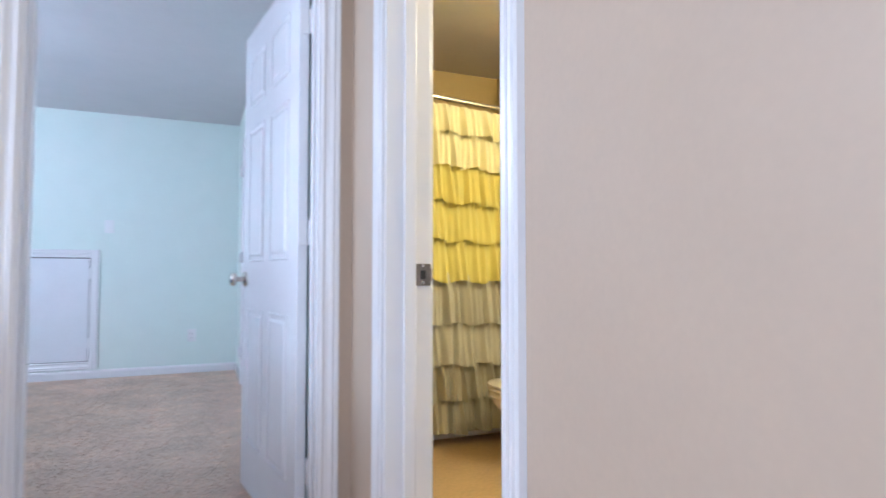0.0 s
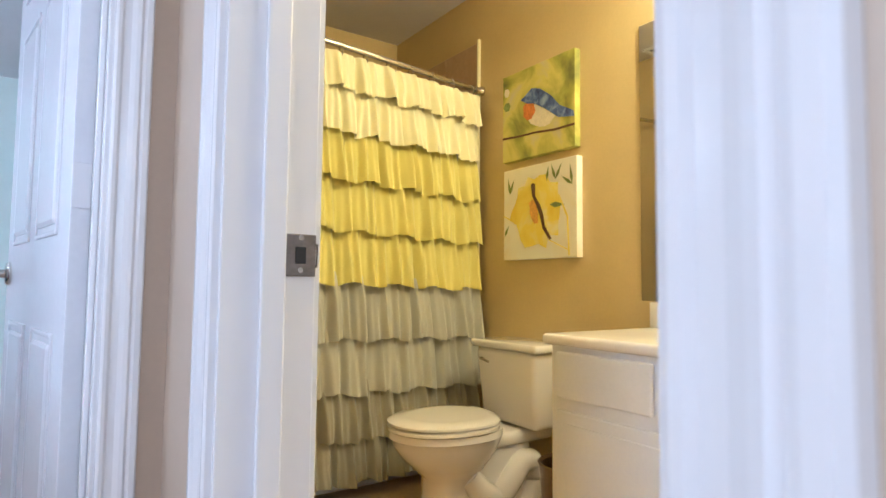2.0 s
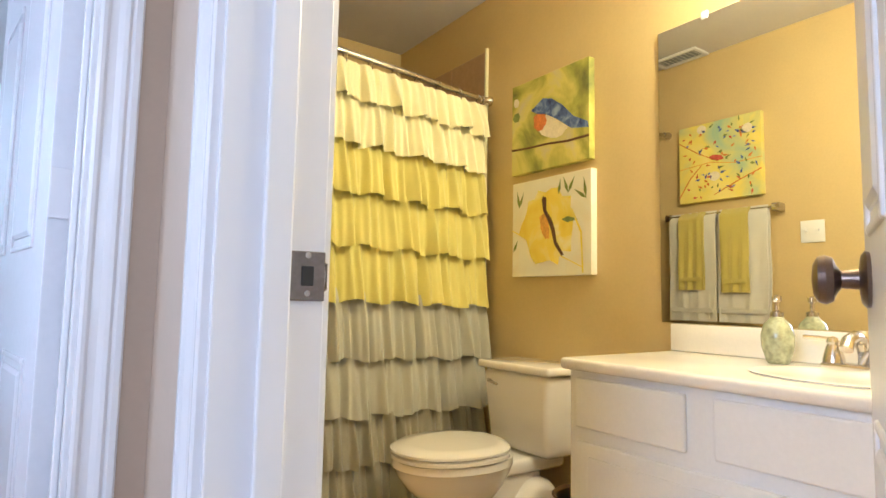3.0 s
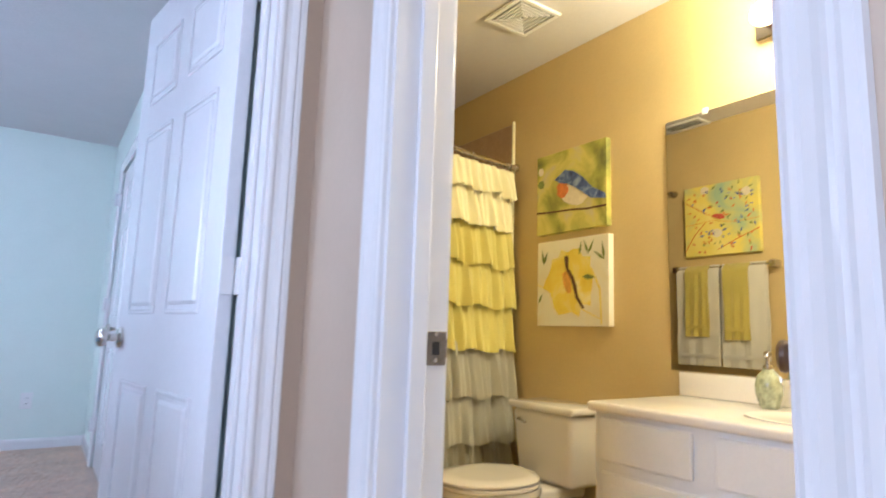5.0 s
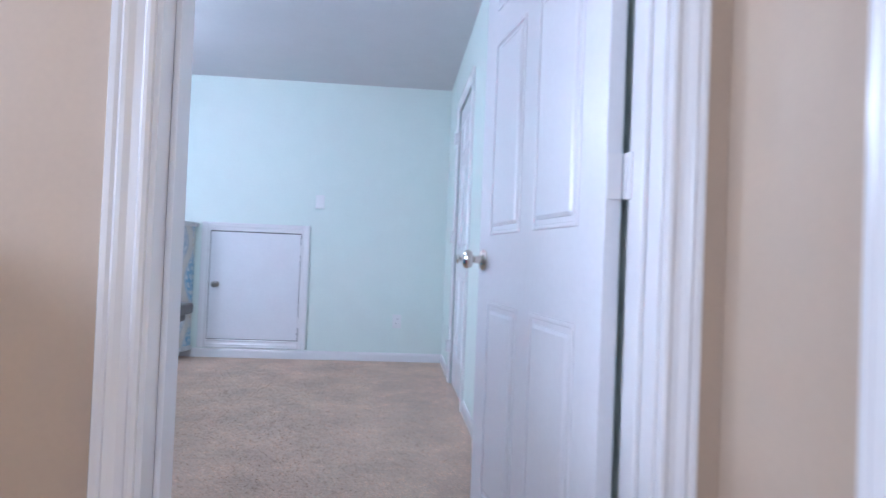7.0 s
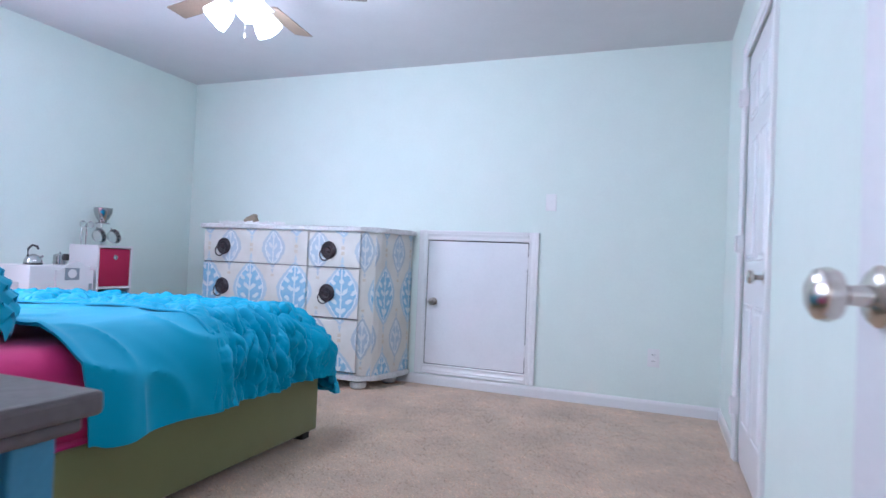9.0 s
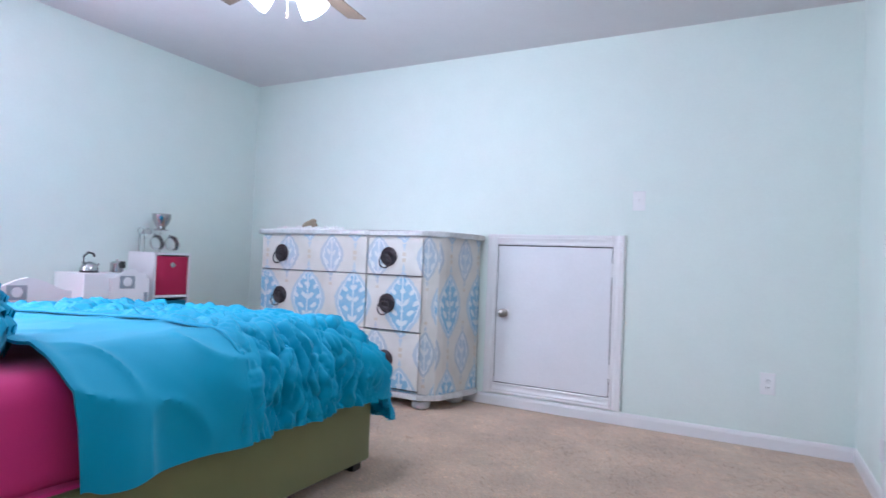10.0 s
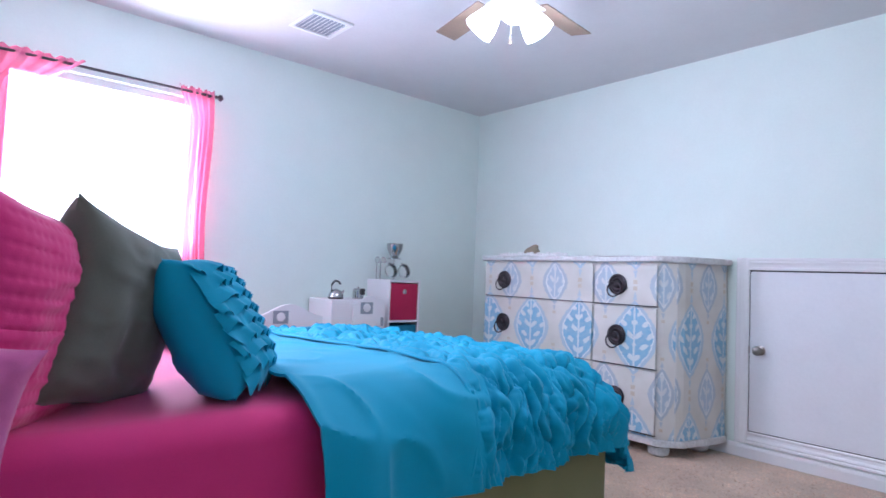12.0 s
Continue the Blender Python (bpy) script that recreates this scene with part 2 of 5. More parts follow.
def thing(name, label, category, place=(0, 0, 0), turn=0, group="", kind=""):
    ob = new(name)
    ob.empty_display_size = 0.05
    ob.matrix_basis = pose(*place, 0, 0, turn)
    return tagged(ob, label, category, group, kind)


def structure(name, bm, material, label, category, smooth=False):
    return tagged(link_mesh(name, bm, material, smooth), label, category, kind="structure")


def box(bm, a, b, bevel=0.0, seg=2, m=None):
    r = bmesh.ops.create_cube(bm, size=1)
    c = [(p + q) / 2 for p, q in zip(a, b)]
    s = [abs(q - p) for p, q in zip(a, b)]
    bmesh.ops.transform(bm, matrix=Matrix.Translation(c) @ Matrix.Diagonal((*s, 1)), verts=r["verts"])
    vs = r["verts"]
    if bevel:
        es = list({e for v in vs for e in v.link_edges})
        g = bmesh.ops.bevel(bm, geom=es, offset=bevel, segments=seg, affect="EDGES", profile=0.5)
        vs = list({v for f in g["faces"] for v in f.verts} | {v for v in vs if v.is_valid})
    if m is not None:
        bmesh.ops.transform(bm, matrix=m, verts=vs)
    return vs


def B(a, b, bevel=0.0, seg=2):
    bm = bmesh.new()
    box(bm, a, b, bevel, seg)
    return bm


def lathe(profile, n=24, m=None, bm=None):
    """Turns (radius, height) pairs about z."""
    bm = bm or bmesh.new()
    rings = []
    for r, z in profile:
        rings.append([bm.verts.new((max(r, 1e-4) * math.cos(2 * math.pi * i / n), max(r, 1e-4) * math.sin(2 * math.pi * i / n), z)) for i in range(n)])
    for p, q in zip(rings, rings[1:]):
        for i in range(n):
            bm.faces.new((p[i], p[(i + 1) % n], q[(i + 1) % n], q[i]))
    bm.faces.new(rings[0][::-1])
    bm.faces.new(rings[-1])
    if m is not None:
        bmesh.ops.transform(bm, matrix=m, verts=[v for r in rings for v in r])
    return bm


def tube(points, radius, n=10, bm=None):
    bm = bm or bmesh.new()
    rings = []
    pts = [Vector(p) for p in points]
    for i, p in enumerate(pts):
        d = (pts[min(i + 1, len(pts) - 1)] - pts[max(i - 1, 0)]).normalized()
        q = d.to_track_quat("Z", "Y")
        rings.append([bm.verts.new(p + q @ Vector((radius * math.cos(2 * math.pi * k / n), radius * math.sin(2 * math.pi * k / n), 0))) for k in range(n)])
    for a, b in zip(rings, rings[1:]):
        for k in range(n):
            bm.faces.new((a[k], a[(k + 1) % n], b[(k + 1) % n], b[k]))
    bm.faces.new(rings[0][::-1])
    bm.faces.new(rings[-1])
    return bm


def eased(points, n=6):
    """Fills a run of points with a smooth curve through them."""
    p = [Vector(q) for q in points]
    p = [2 * p[0] - p[1]] + p + [2 * p[-1] - p[-2]]
    out = []
    for a, b, c, d in zip(p, p[1:], p[2:], p[3:]):
        for k in range(n):
            t = k / n
            out.append(0.5 * (2 * b + (c - a) * t + (2 * a - 5 * b + 4 * c - d) * t * t + (3 * b - a - 3 * c + d) * t ** 3))
    return out + [p[-2]]


def sheet(fn, nu, nv, thick=0.0):
    """A grid of fn(u, v) for u, v in 0..1."""
    bm = bmesh.new()
    g = [[bm.verts.new(fn(i / nu, j / nv)) for i in range(nu + 1)] for j in range(nv + 1)]
    for j in range(nv):
        for i in range(nu):
            bm.faces.new((g[j][i], g[j][i + 1], g[j + 1][i + 1], g[j + 1][i]))
    if thick:
        bmesh.ops.recalc_face_normals(bm, faces=bm.faces)
        bmesh.ops.solidify(bm, geom=list(bm.faces), thickness=thick)
    return bm


def wall(name, boxes, pick, mats, label):
    """A wall of butted boxes; pick(normal) gives the index of its paint."""
    bm = bmesh.new()
    for a, b in boxes:
        box(bm, a, b)
    bmesh.ops.recalc_face_normals(bm, faces=bm.faces)
    for f in bm.faces:
        f.material_index = pick(f.normal)
    return structure(name, bm, mats, label, "wall")


def profile_strip(pts, length, m):
    """Extrudes a closed outline (across, out) along z, then places it by m."""
    bm = bmesh.new()
    lo = [bm.verts.new((x, y, 0)) for x, y in pts]
    hi = [bm.verts.new((x, y, length)) for x, y in pts]
    k = len(pts)
    for i in range(k):
        bm.faces.new((lo[i], lo[(i + 1) % k], hi[(i + 1) % k], hi[i]))
    bm.faces.new(lo[::-1]), bm.faces.new(hi)
    bmesh.ops.transform(bm, matrix=m, verts=bm.verts)
    return bm


CASING = [(0, 0), (0, 0.010), (0.006, 0.013), (0.012, 0.013), (0.017, 0.010), (0.030, 0.012), (0.040, 0.017), (0.047, 0.019), (0.052, 0.016), (0.058, 0.019), (0.068, 0.019), (0.072, 0.014), (0.072, 0)]
BASE = [(0, 0), (0.012, 0), (0.012, 0.055), (0.009, 0.066), (0.005, 0.074), (0.0, 0.076)]

CASING_NARROW = [(x * 0.86, y) for x, y in CASING]

# ---- structure
BX0, BX1, BY0, BY1 = -3.63, 0.752, 2.335, 6.46
WS0 = 2.203
JL, JR, DH = -0.074, 0.751, 2.045
KY0, KY1 = 1.161, 1.845
HX, KX = 0.850, 0.98
EX, NY, SY = 2.475, 4.215, 0.6

structure("floor", B((-3.9, -1.4, -0.1), (HX + 0.05, 6.7, 0.0)), M_CARPET, "beige cut pile carpet through hall and bedroom", "floor")
structure("floor_bath", B((HX + 0.05, 0.4, -0.1), (2.7, 4.4, 0.003)), M_VINYL, "tan sheet vinyl floor of the bathroom", "floor")
structure("ceiling", B((-3.9, 2.30, H), (0.86, 6.7, H + 0.1)), M_CEIL, "flat white bedroom ceiling with light texture", "ceiling")
structure("ceiling_hall", B((-2.9, -1.4, H), (HX + 0.06, 2.30, H + 0.1)), M_CEIL, "flat white hall ceiling", "ceiling")
structure("ceiling_bath", B((HX + 0.06, 0.4, H), (2.7, 4.4, H + 0.1)), M_CEIL, "flat painted bathroom ceiling", "ceiling")

wall("wall_south", [((-3.745, WS0, 0), (JL, BY0, H)), ((JR, WS0, 0), (HX, BY0, H)), ((JL, WS0, DH), (JR, BY0, H))],
     lambda n: 0 if n.y < -0.5 else 1, [M_HALL, M_MINT], "wall between hall and bedroom, beige and mint")
wall("wall_bath_west", [((HX, -1.3, 0), (KX, KY0, H)), ((HX, KY1, 0), (KX, 4.33, H)), ((HX, KY0, DH), (KX, KY1, H))],
     lambda n: 1 if n.x > 0.5 else 0, [M_HALL, M_BATH], "wall between hall and bathroom, beige and tan")
CY0, CY1 = 4.86, 5.62
wall("wall_east", [((BX1, BY0, 0), (0.84, CY0, H)), ((BX1, CY1, 0), (0.84, 6.575, H)), ((BX1, CY0, DH), (0.84, CY1, H))],
     lambda n: 0, [M_MINT], "mint painted bedroom wall with a closet door")
wall("wall_closet_back", [((0.90, 4.4, 0), (0.98, 6.0, H))], lambda n: 0, [M_MINT], "plain wall behind the closet door")
wall("wall_north", [((BX0 - 0.115, BY1, 0), (BX1, BY1 + 0.115, H))], lambda n: 0, [M_MINT], "long mint painted bedroom wall")
WY0, WY1, WZ0, WZ1 = 3.02, 4.02, 0.95, 2.03
wall("wall_west", [((BX0 - 0.115, BY0, 0), (BX0, WY0, H)), ((BX0 - 0.115, WY1, 0), (BX0, BY1, H)), ((BX0 - 0.115, WY0, 0), (BX0, WY1, WZ0)), ((BX0 - 0.115, WY0, WZ1), (BX0, WY1, H))],
     lambda n: 0, [M_MINT], "mint painted bedroom wall with the window")
wall("wall_bath_east", [((EX, 0.485, 0), (EX + 0.115, 4.33, H))], lambda n: 0, [M_BATH], "tan bathroom wall behind toilet and vanity")
wall("wall_bath_north", [((KX, NY, 0), (EX, NY + 0.115, H))], lambda n: 0, [M_BATH], "tan bathroom wall behind the tub")
wall("wall_bath_south", [((KX, SY - 0.115, 0), (EX, SY, H))], lambda n: 0, [M_BATH], "tan end wall of the bathroom")
# The opening is invented to hold the added hall fill lamp.
wall("wall_hall_south", [((-2.8, -1.3, 0), (-0.4, -1.2, H)), ((0.7, -1.3, 0), (HX, -1.2, H)), ((-0.4, -1.3, 0), (0.7, -1.2, 0.85)), ((-0.4, -1.3, 2.05), (0.7, -1.2, H))], lambda n: 0, [M_HALL], "plain beige end wall of the hall")
# The opening is assumed, cut for the unseen stair-side daylight.
wall("wall_stair_west", [((-2.8, -1.2, 0), (-2.7, 0.15, H)), ((-2.8, 1.65, 0), (-2.7, WS0, H)), ((-2.8, 0.15, 0), (-2.7, 1.65, 1.56)), ((-2.8, 0.15, 2.38), (-2.7, 1.65, H))], lambda n: 0, [M_HALL], "plain beige wall beyond the half wall")
# Unseen; assumed here so its shadow falls on the lower hall wall.
wall("wall_half", [((-0.62, -1.2, 0), (-0.5, WS0, 1.0))], lambda n: 0, [M_HALL], "plain beige half wall, unseen, shading the hall wall")


def jamb_set(name, label, axis, lo, hi, w0, w1, side_mats=None):
    """Jamb boards, stops and casings round an opening. axis 'x': the opening runs along x, in a wall from y=w0 to y=w1."""
    root = thing(name, label, "door frame", kind="structure")

    def P(a, b, c):
        return (a, b, c) if axis == "x" else (b, a, c)

    t = 0.014
    for nm, a, b in (("jamb", lo, lo + t), ("jamb", hi - t, hi)):
        part(nm, B(P(a, w0 - 0.001, 0.004), P(b, w1 + 0.001, DH), 0.002), M_WHITE, root, smooth=False)
    part("head", B(P(lo + t, w0 - 0.001, DH - t), P(hi - t, w1 + 0.001, DH), 0.002), M_WHITE, root, smooth=False)
    for sgn, w in ((-1, w0), (1, w1)):
        for e, s in ((lo + 0.006, -1), (hi - 0.006, 1)):
            if (name, sgn, s) in (("door_frame_bedroom", 1, 1),):
                continue
            pts = [(x * s, y * sgn) for x, y in CASING_NARROW]
            if axis == "x":
                m = Matrix.Translation((e, w, 0.003))
            else:
                m = Matrix(((0, 1, 0, w), (1, 0, 0, e), (0, 0, 1, 0.003), (0, 0, 0, 1)))
            part("casing", profile_strip(pts, DH + 0.056, m), M_WHITE, root, smooth=False)
        pts = [(x, y * sgn) for x, y in CASING_NARROW]
        m = Matrix(((0, 0, 1, lo + 0.006), (0, 1, 0, w), (1, 0, 0, DH - 0.006), (0, 0, 0, 1)))
        if axis == "y":
            m = Matrix(((0, 1, 0, w), (0, 0, 1, lo + 0.006), (1, 0, 0, DH - 0.006), (0, 0, 0, 1)))
        part("head_casing", profile_strip(pts, hi - lo - 0.012, m), M_WHITE, root, smooth=False)
    return root


fb = jamb_set("door_frame_bedroom", "glossy white moulded casing of the bedroom doorway", "x", JL, JR, WS0, BY0)
fk = jamb_set("door_frame_bath", "glossy white moulded casing of the bathroom doorway", "y", KY0, KY1, HX, KX)
for e, s in ((JL + 0.014, 1), (JR - 0.014, -1)):
    part("stop", B((e, 2.25, 0.004), (e + s * 0.01, 2.288, DH - 0.014), 0.003), M_WHITE, fb, smooth=False)
for e, s in ((KY0 + 0.014, 1), (KY1 - 0.014, -1)):
    part("stop", B((HX + 0.05, e, 0.004), (HX + 0.085, e + s * 0.01, DH - 0.014), 0.003), M_WHITE, fk, smooth=False)
# strike plate on the far jamb
sp = part("strike_plate", B((0.933, KY1 - 0.0175, 0.916), (0.980, KY1 - 0.0135, 0.976), 0.0015), M_PLATE, fk, "worn metal strike plate", smooth=False)
# Solid dark block; its colour gives the shade of the latch hole.
part("latch_hole", B((0.949, KY1 - 0.0185, 0.934), (0.965, KY1 - 0.0165, 0.958), 0.001), M_DARK, sp, smooth=False)
for z in (0.925, 0.971):
    part("screw", lathe([(0.004, 0), (0.004, 0.001), (0.001, 0.0015)], 10, Matrix.Translation((0.957, KY1 - 0.0175, z)) @ pose(0, 0, 0, 90)), M_CHROME, sp)
part("lip", tube([(0.979, KY1 - 0.0155, 0.930), (0.984, KY1 - 0.011, 0.930), (0.984, KY1 - 0.011, 0.962), (0.979, KY1 - 0.0155, 0.962)], 0.002, 6), M_PLATE, sp)
# casing of the closet
fc = thing("door_frame_closet", "white moulded casing round the closed closet door", "door frame", kind="structure")
for e, s in ((CY0 + 0.006, -1), (CY1 - 0.006, 1)):
    part("casing", profile_strip([(x * s, -y) for x, y in CASING], DH + 0.065, Matrix(((0, 1, 0, BX1), (1, 0, 0, e), (0, 0, 1, 0.003), (0, 0, 0, 1)))), M_WHITE, fc, smooth=False)
part("head_casing", profile_strip([(x, -y) for x, y in CASING], CY1 - CY0 - 0.012, Matrix(((0, 1, 0, BX1), (0, 0, 1, CY0 + 0.006), (1, 0, 0, DH - 0.006), (0, 0, 0, 1)))), M_WHITE, fc, smooth=False)


def baseboard(name, a, b, out):
    """A moulded skirting from a to b on the floor; out is the way into the room."""
    a, b, out = Vector(a), Vector(b), Vector(out)
    d = (b - a).normalized()
    m = Matrix((out, Vector((0, 0, 1)), d)).transposed().to_4x4()
    m.translation = a
    structure(name, profile_strip(BASE, (b - a).length, m), M_WHITE, "white moulded skirting board", "baseboard")


baseboard("baseboard", (BX0, BY1, 0.002), (BX1, BY1, 0.002), (0, -1, 0))
baseboard("baseboard_west", (BX0, BY0, 0.002), (BX0, BY1 - 0.012, 0.002), (1, 0, 0))
baseboard("baseboard_east_far", (BX1, CY1 + 0.072, 0.002), (BX1, BY1 - 0.012, 0.002), (-1, 0, 0))
baseboard("baseboard_east_near", (BX1, BY0, 0.002), (BX1, CY0 - 0.072, 0.002), (-1, 0, 0))
baseboard("baseboard_hall", (HX, KY1 + 0.075, 0.002), (HX, WS0, 0.002), (-1, 0, 0))
baseboard("baseboard_hall_near", (HX, -1.2, 0.002), (HX, KY0 - 0.075, 0.002), (-1, 0, 0))
baseboard("baseboard_hall_end", (-0.5, WS0, 0.002), (JL - 0.07, WS0, 0.002), (0, -1, 0))
baseboard("baseboard_bath", (EX, 2.32, 0.005), (EX, 3.36, 0.005), (-1, 0, 0))


# ---- doors
def panel_face(bm, w, hgt, y, sgn, cols, rows):
    """Raised fields in sunk frames on a door face; x along the width."""
    for x0, x1 in cols:
        for z0, z1 in rows:
            k = 0.012
            for a, b in (((x0, z0), (x0 + k, z1)), ((x1 - k, z0), (x1, z1)), ((x0 + k, z0), (x1 - k, z0 + k)), ((x0 + k, z1 - k), (x1 - k, z1))):
                box(bm, (a[0], y - sgn * 0.006, a[1]), (b[0], y + sgn * 0.004, b[1]), 0.0035, 2)
            box(bm, (x0 + 0.022, y - sgn * 0.014, z0 + 0.022), (x1 - 0.022, y + sgn * 0.006, z1 - 0.022), 0.012, 2)


def knob(parent, x, y, z, sgn, m=None, material=None, label="round brushed nickel knob"):
    prof = [(0.032, 0), (0.033, 0.005), (0.028, 0.010), (0.012, 0.013), (0.0105, 0.034), (0.016, 0.039), (0.026, 0.044), (0.0295, 0.053), (0.027, 0.063), (0.018, 0.069), (0.002, 0.071)]
    if material is M_BRONZE:
        prof = [(r, h * 0.8) for r, h in prof]
    return part("knob", lathe(prof, 28, Matrix.Translation((x, y, z)) @ pose(0, 0, 0, -90 * sgn)), material or M_CHROME, parent, label)


def panel_door(name, label, place, turn, w, knob_x, knob_z, sides, metal, klabel):
    """A six-panel door with its hinge edge at x=0, running along +x, 35 mm thick in y."""
    d = thing(name, label, "door", place, turn, kind="structure")
    bm = B((0.0, 0, 0.012), (w, 0.035, 2.03), 0.002)
    st = 0.105 if w > 0.65 else 0.08
    mid = w / 2
    cols = ((st, mid - 0.045), (mid + 0.045, w - st))
    rows = ((0.22, 0.80), (1.00, 1.58), (1.68, 1.90))
    for y, s in ((0.0, -1), (0.035, 1)):
        panel_face(bm, w, 2.03, y, s, cols, rows)
    part("door_leaf", bm, M_DOOR, d, smooth=False)
    for s in sides:
        knob(d, knob_x, 0.0 if s < 0 else 0.035, knob_z, s, material=metal, label=klabel)
    part("latch", B((w - 0.0005, 0.006, knob_z - 0.03), (w + 0.001, 0.029, knob_z + 0.03), 0.0), metal, d, smooth=False)
    return d


def hinge(parent, z, x, y, flip=1):
    h = part("hinge", B((x - 0.0025, y + 0.002, z - 0.044), (x - 0.0003, y + 0.034, z + 0.044), 0.0008), M_WHITE, parent, "white painted butt hinge", smooth=False)
    part("jamb_leaf", B((x - 0.030, y - 0.004, z - 0.044), (x - 0.006, y + 0.000, z + 0.044), 0.0008), M_WHITE, h, smooth=False)
    for i in range(5):
        part("knuckle", lathe([(0.0065, -0.0082), (0.0065, 0.0082)], 12, Matrix.Translation((x - 0.008, y - 0.004, z - 0.0352 + 0.0176 * i))), M_WHITE, h)
    return h


bedroom_door = panel_door("door_1", "open white six-panel bedroom door with nickel knob", (0.731, 2.352, 0), 98.8, 0.79, 0.735, 0.925, (1, -1), M_CHROME, "round brushed nickel knob")
for z in (0.28, 1.09, 1.83):
    hinge(bedroom_door, z, -0.001, 0.0)
bath_door = panel_door("door_2", "ajar white bathroom door with dark bronze knob", (KX + 0.004, 1.184, 0), 22.5, 0.60, 0.54, 0.953, (1, -1), M_BRONZE, "round dark bronze knob")
closet_door = panel_door("door_3", "closed white six-panel closet door with nickel knob", (0.758, CY1 - 0.016, 0), 270, CY1 - CY0 - 0.032, CY1 - CY0 - 0.095, 0.93, (-1,), M_CHROME, "round brushed nickel knob")
for z in (0.28, 1.09, 1.83):
    hinge(closet_door, z, 0.0, -0.035)

# ---- bathroom
tub = thing("bathtub", "white bathtub behind the ruffled curtain", "bathtub")
part("apron", B((KX + 0.004, 3.42, 0.003), (EX - 0.012, 3.47, 0.40), 0.01), M_PORC, tub)
part("rim", B((KX + 0.004, 3.41, 0.40), (EX - 0.012, 3.52, 0.43), 0.012, 3), M_PORC, tub)
part("basin", B((KX + 0.014, 3.47, 0.003), (EX - 0.014, 4.19, 0.12), 0.01), M_PORC, tub)

for nm, a, b in (("tile_surround_east", (EX - 0.010, 3.36, 0.43), (EX - 0.001, NY - 0.001, 2.16)), ("tile_surround_north", (KX + 0.001, NY - 0.010, 0.43), (EX - 0.011, NY - 0.001, 2.04))):
    tr = tagged(thing(nm, "tan wall tiles round the bathtub", "tiles"), kind="structure")
    part("backing", B(a, b), M_GREYP, tr, smooth=False)
    ext = (b[1] - a[1]) if "east" in nm else (b[0] - a[0])
    nc, nr = max(2, round(ext / 0.30)), 6
    me = None
    for i in range(nc):
        for j in range(nr):
            u0, z0 = ext / nc * i, a[2] + (b[2] - a[2]) / nr * j
            if me is None:
                cu, cz = ext / nc - 0.004, (b[2] - a[2]) / nr - 0.004
                sz = (0.005, cu, cz) if "east" in nm else (cu, 0.005, cz)
                first = part("tile", B((0, 0, 0), sz, 0.0015, 1), M_TILE, tr, smooth=False)
                me = first.data
                o = first
            else:
                o = new("tile", me)
                o.parent = tr
            o.location = (a[0] - 0.004, a[1] + u0 + 0.002, z0 + 0.002) if "east" in nm else (a[0] + u0 + 0.002, a[1] - 0.004, z0 + 0.002)
    if "east" in nm:
        part("edge_trim", B((EX - 0.018, 3.345, 0.43), (EX - 0.001, 3.358, 2.175), 0.003), M_CREAM, tr, "pale bullnose edge strip", smooth=False)

rod = thing("curtain_rod", "brushed metal shower rod across the tub", "curtain rod")
RZ = lambda x: 1.900 + (2.43 - x) * 0.060
part("pole", tube([(KX + 0.003, 3.33, RZ(KX)), (EX - 0.003, 3.33, RZ(EX))], 0.0125, 16), M_CHROME, rod)
part("flange", lathe([(0.024, 0), (0.024, 0.012), (0.017, 0.022), (0.017, 0.05)], 20, Matrix.Translation((EX - 0.001, 3.33, RZ(EX))) @ pose(0, 0, 0, 0, -90)), M_CHROME, rod)
part("flange", lathe([(0.024, 0), (0.024, 0.012), (0.017, 0.022), (0.017, 0.05)], 20, Matrix.Translation((KX + 0.001, 3.33, RZ(KX))) @ pose(0, 0, 0, 0, 90)), M_CHROME, rod)


def ruffle(row, z_top, z_bot, x0, x1, material, parent, ph):
    rnd = random.Random(row * 7 + 3)
    waves = [(rnd.uniform(7.5, 10.5) * 2 * math.pi, rnd.uniform(0, 6.28), 0.016), (rnd.uniform(14, 18) * 2 * math.pi, rnd.uniform(0, 6.28), 0.014), (rnd.uniform(24, 31) * 2 * math.pi, rnd.uniform(0, 6.28), 0.008)]

    def fn(u, v):
        x = x0 + (x1 - x0) * u
        flare = 0.4 + 0.6 * v ** 0.8
        nz = noise.noise((x * 9, row * 3.1, v * 1.2))
        off = sum(a * math.sin(f * (x + 0.012 * nz) + p) for f, p, a in waves) * flare
        off += 0.020 * noise.noise((x * 22, row * 1.7 + v * 0.8, 4.0)) * (0.3 + v)
        zt = z_top + (2.43 - x) * 0.060
        zb = z_bot + (2.43 - x) * 0.060 * (z_bot / 1.9) + 0.010 * math.sin(31 * x + row) + 0.009 * noise.noise((x * 14, row, 0))
        y = 3.328 - 0.008 - 0.046 * v ** 0.75 - off
        return (x + 0.006 * nz * v, y, zt + (zb - zt) * v)

    part("ruffle", sheet(fn, 420, 14), material, parent)


shower = thing("shower_curtain", "ruffled shower curtain shading from cream to yellow to grey", "curtain")
ZS = [1.865, 1.70, 1.515, 1.315, 1.105, 0.885, 0.655, 0.435, 0.245, 0.075]
MS = [M_CREAM, M_CREAM, M_YELLOW, M_YELLOW, M_YELLOW, M_LGREY, M_LGREY, M_GREY, M_GREY]
X1S = [2.425, 2.43, 2.435, 2.44, 2.44, 2.44, 2.44, 2.44, 2.44]
part("backing", sheet(lambda u, v: (1.30 + 1.12 * u, 3.334 + 0.006 * math.sin(40 * u), 0.06 + (1.865 + (1.13 - 1.12 * u) * 0.06 - 0.06) * v), 80, 4), M_LGREY, shower)
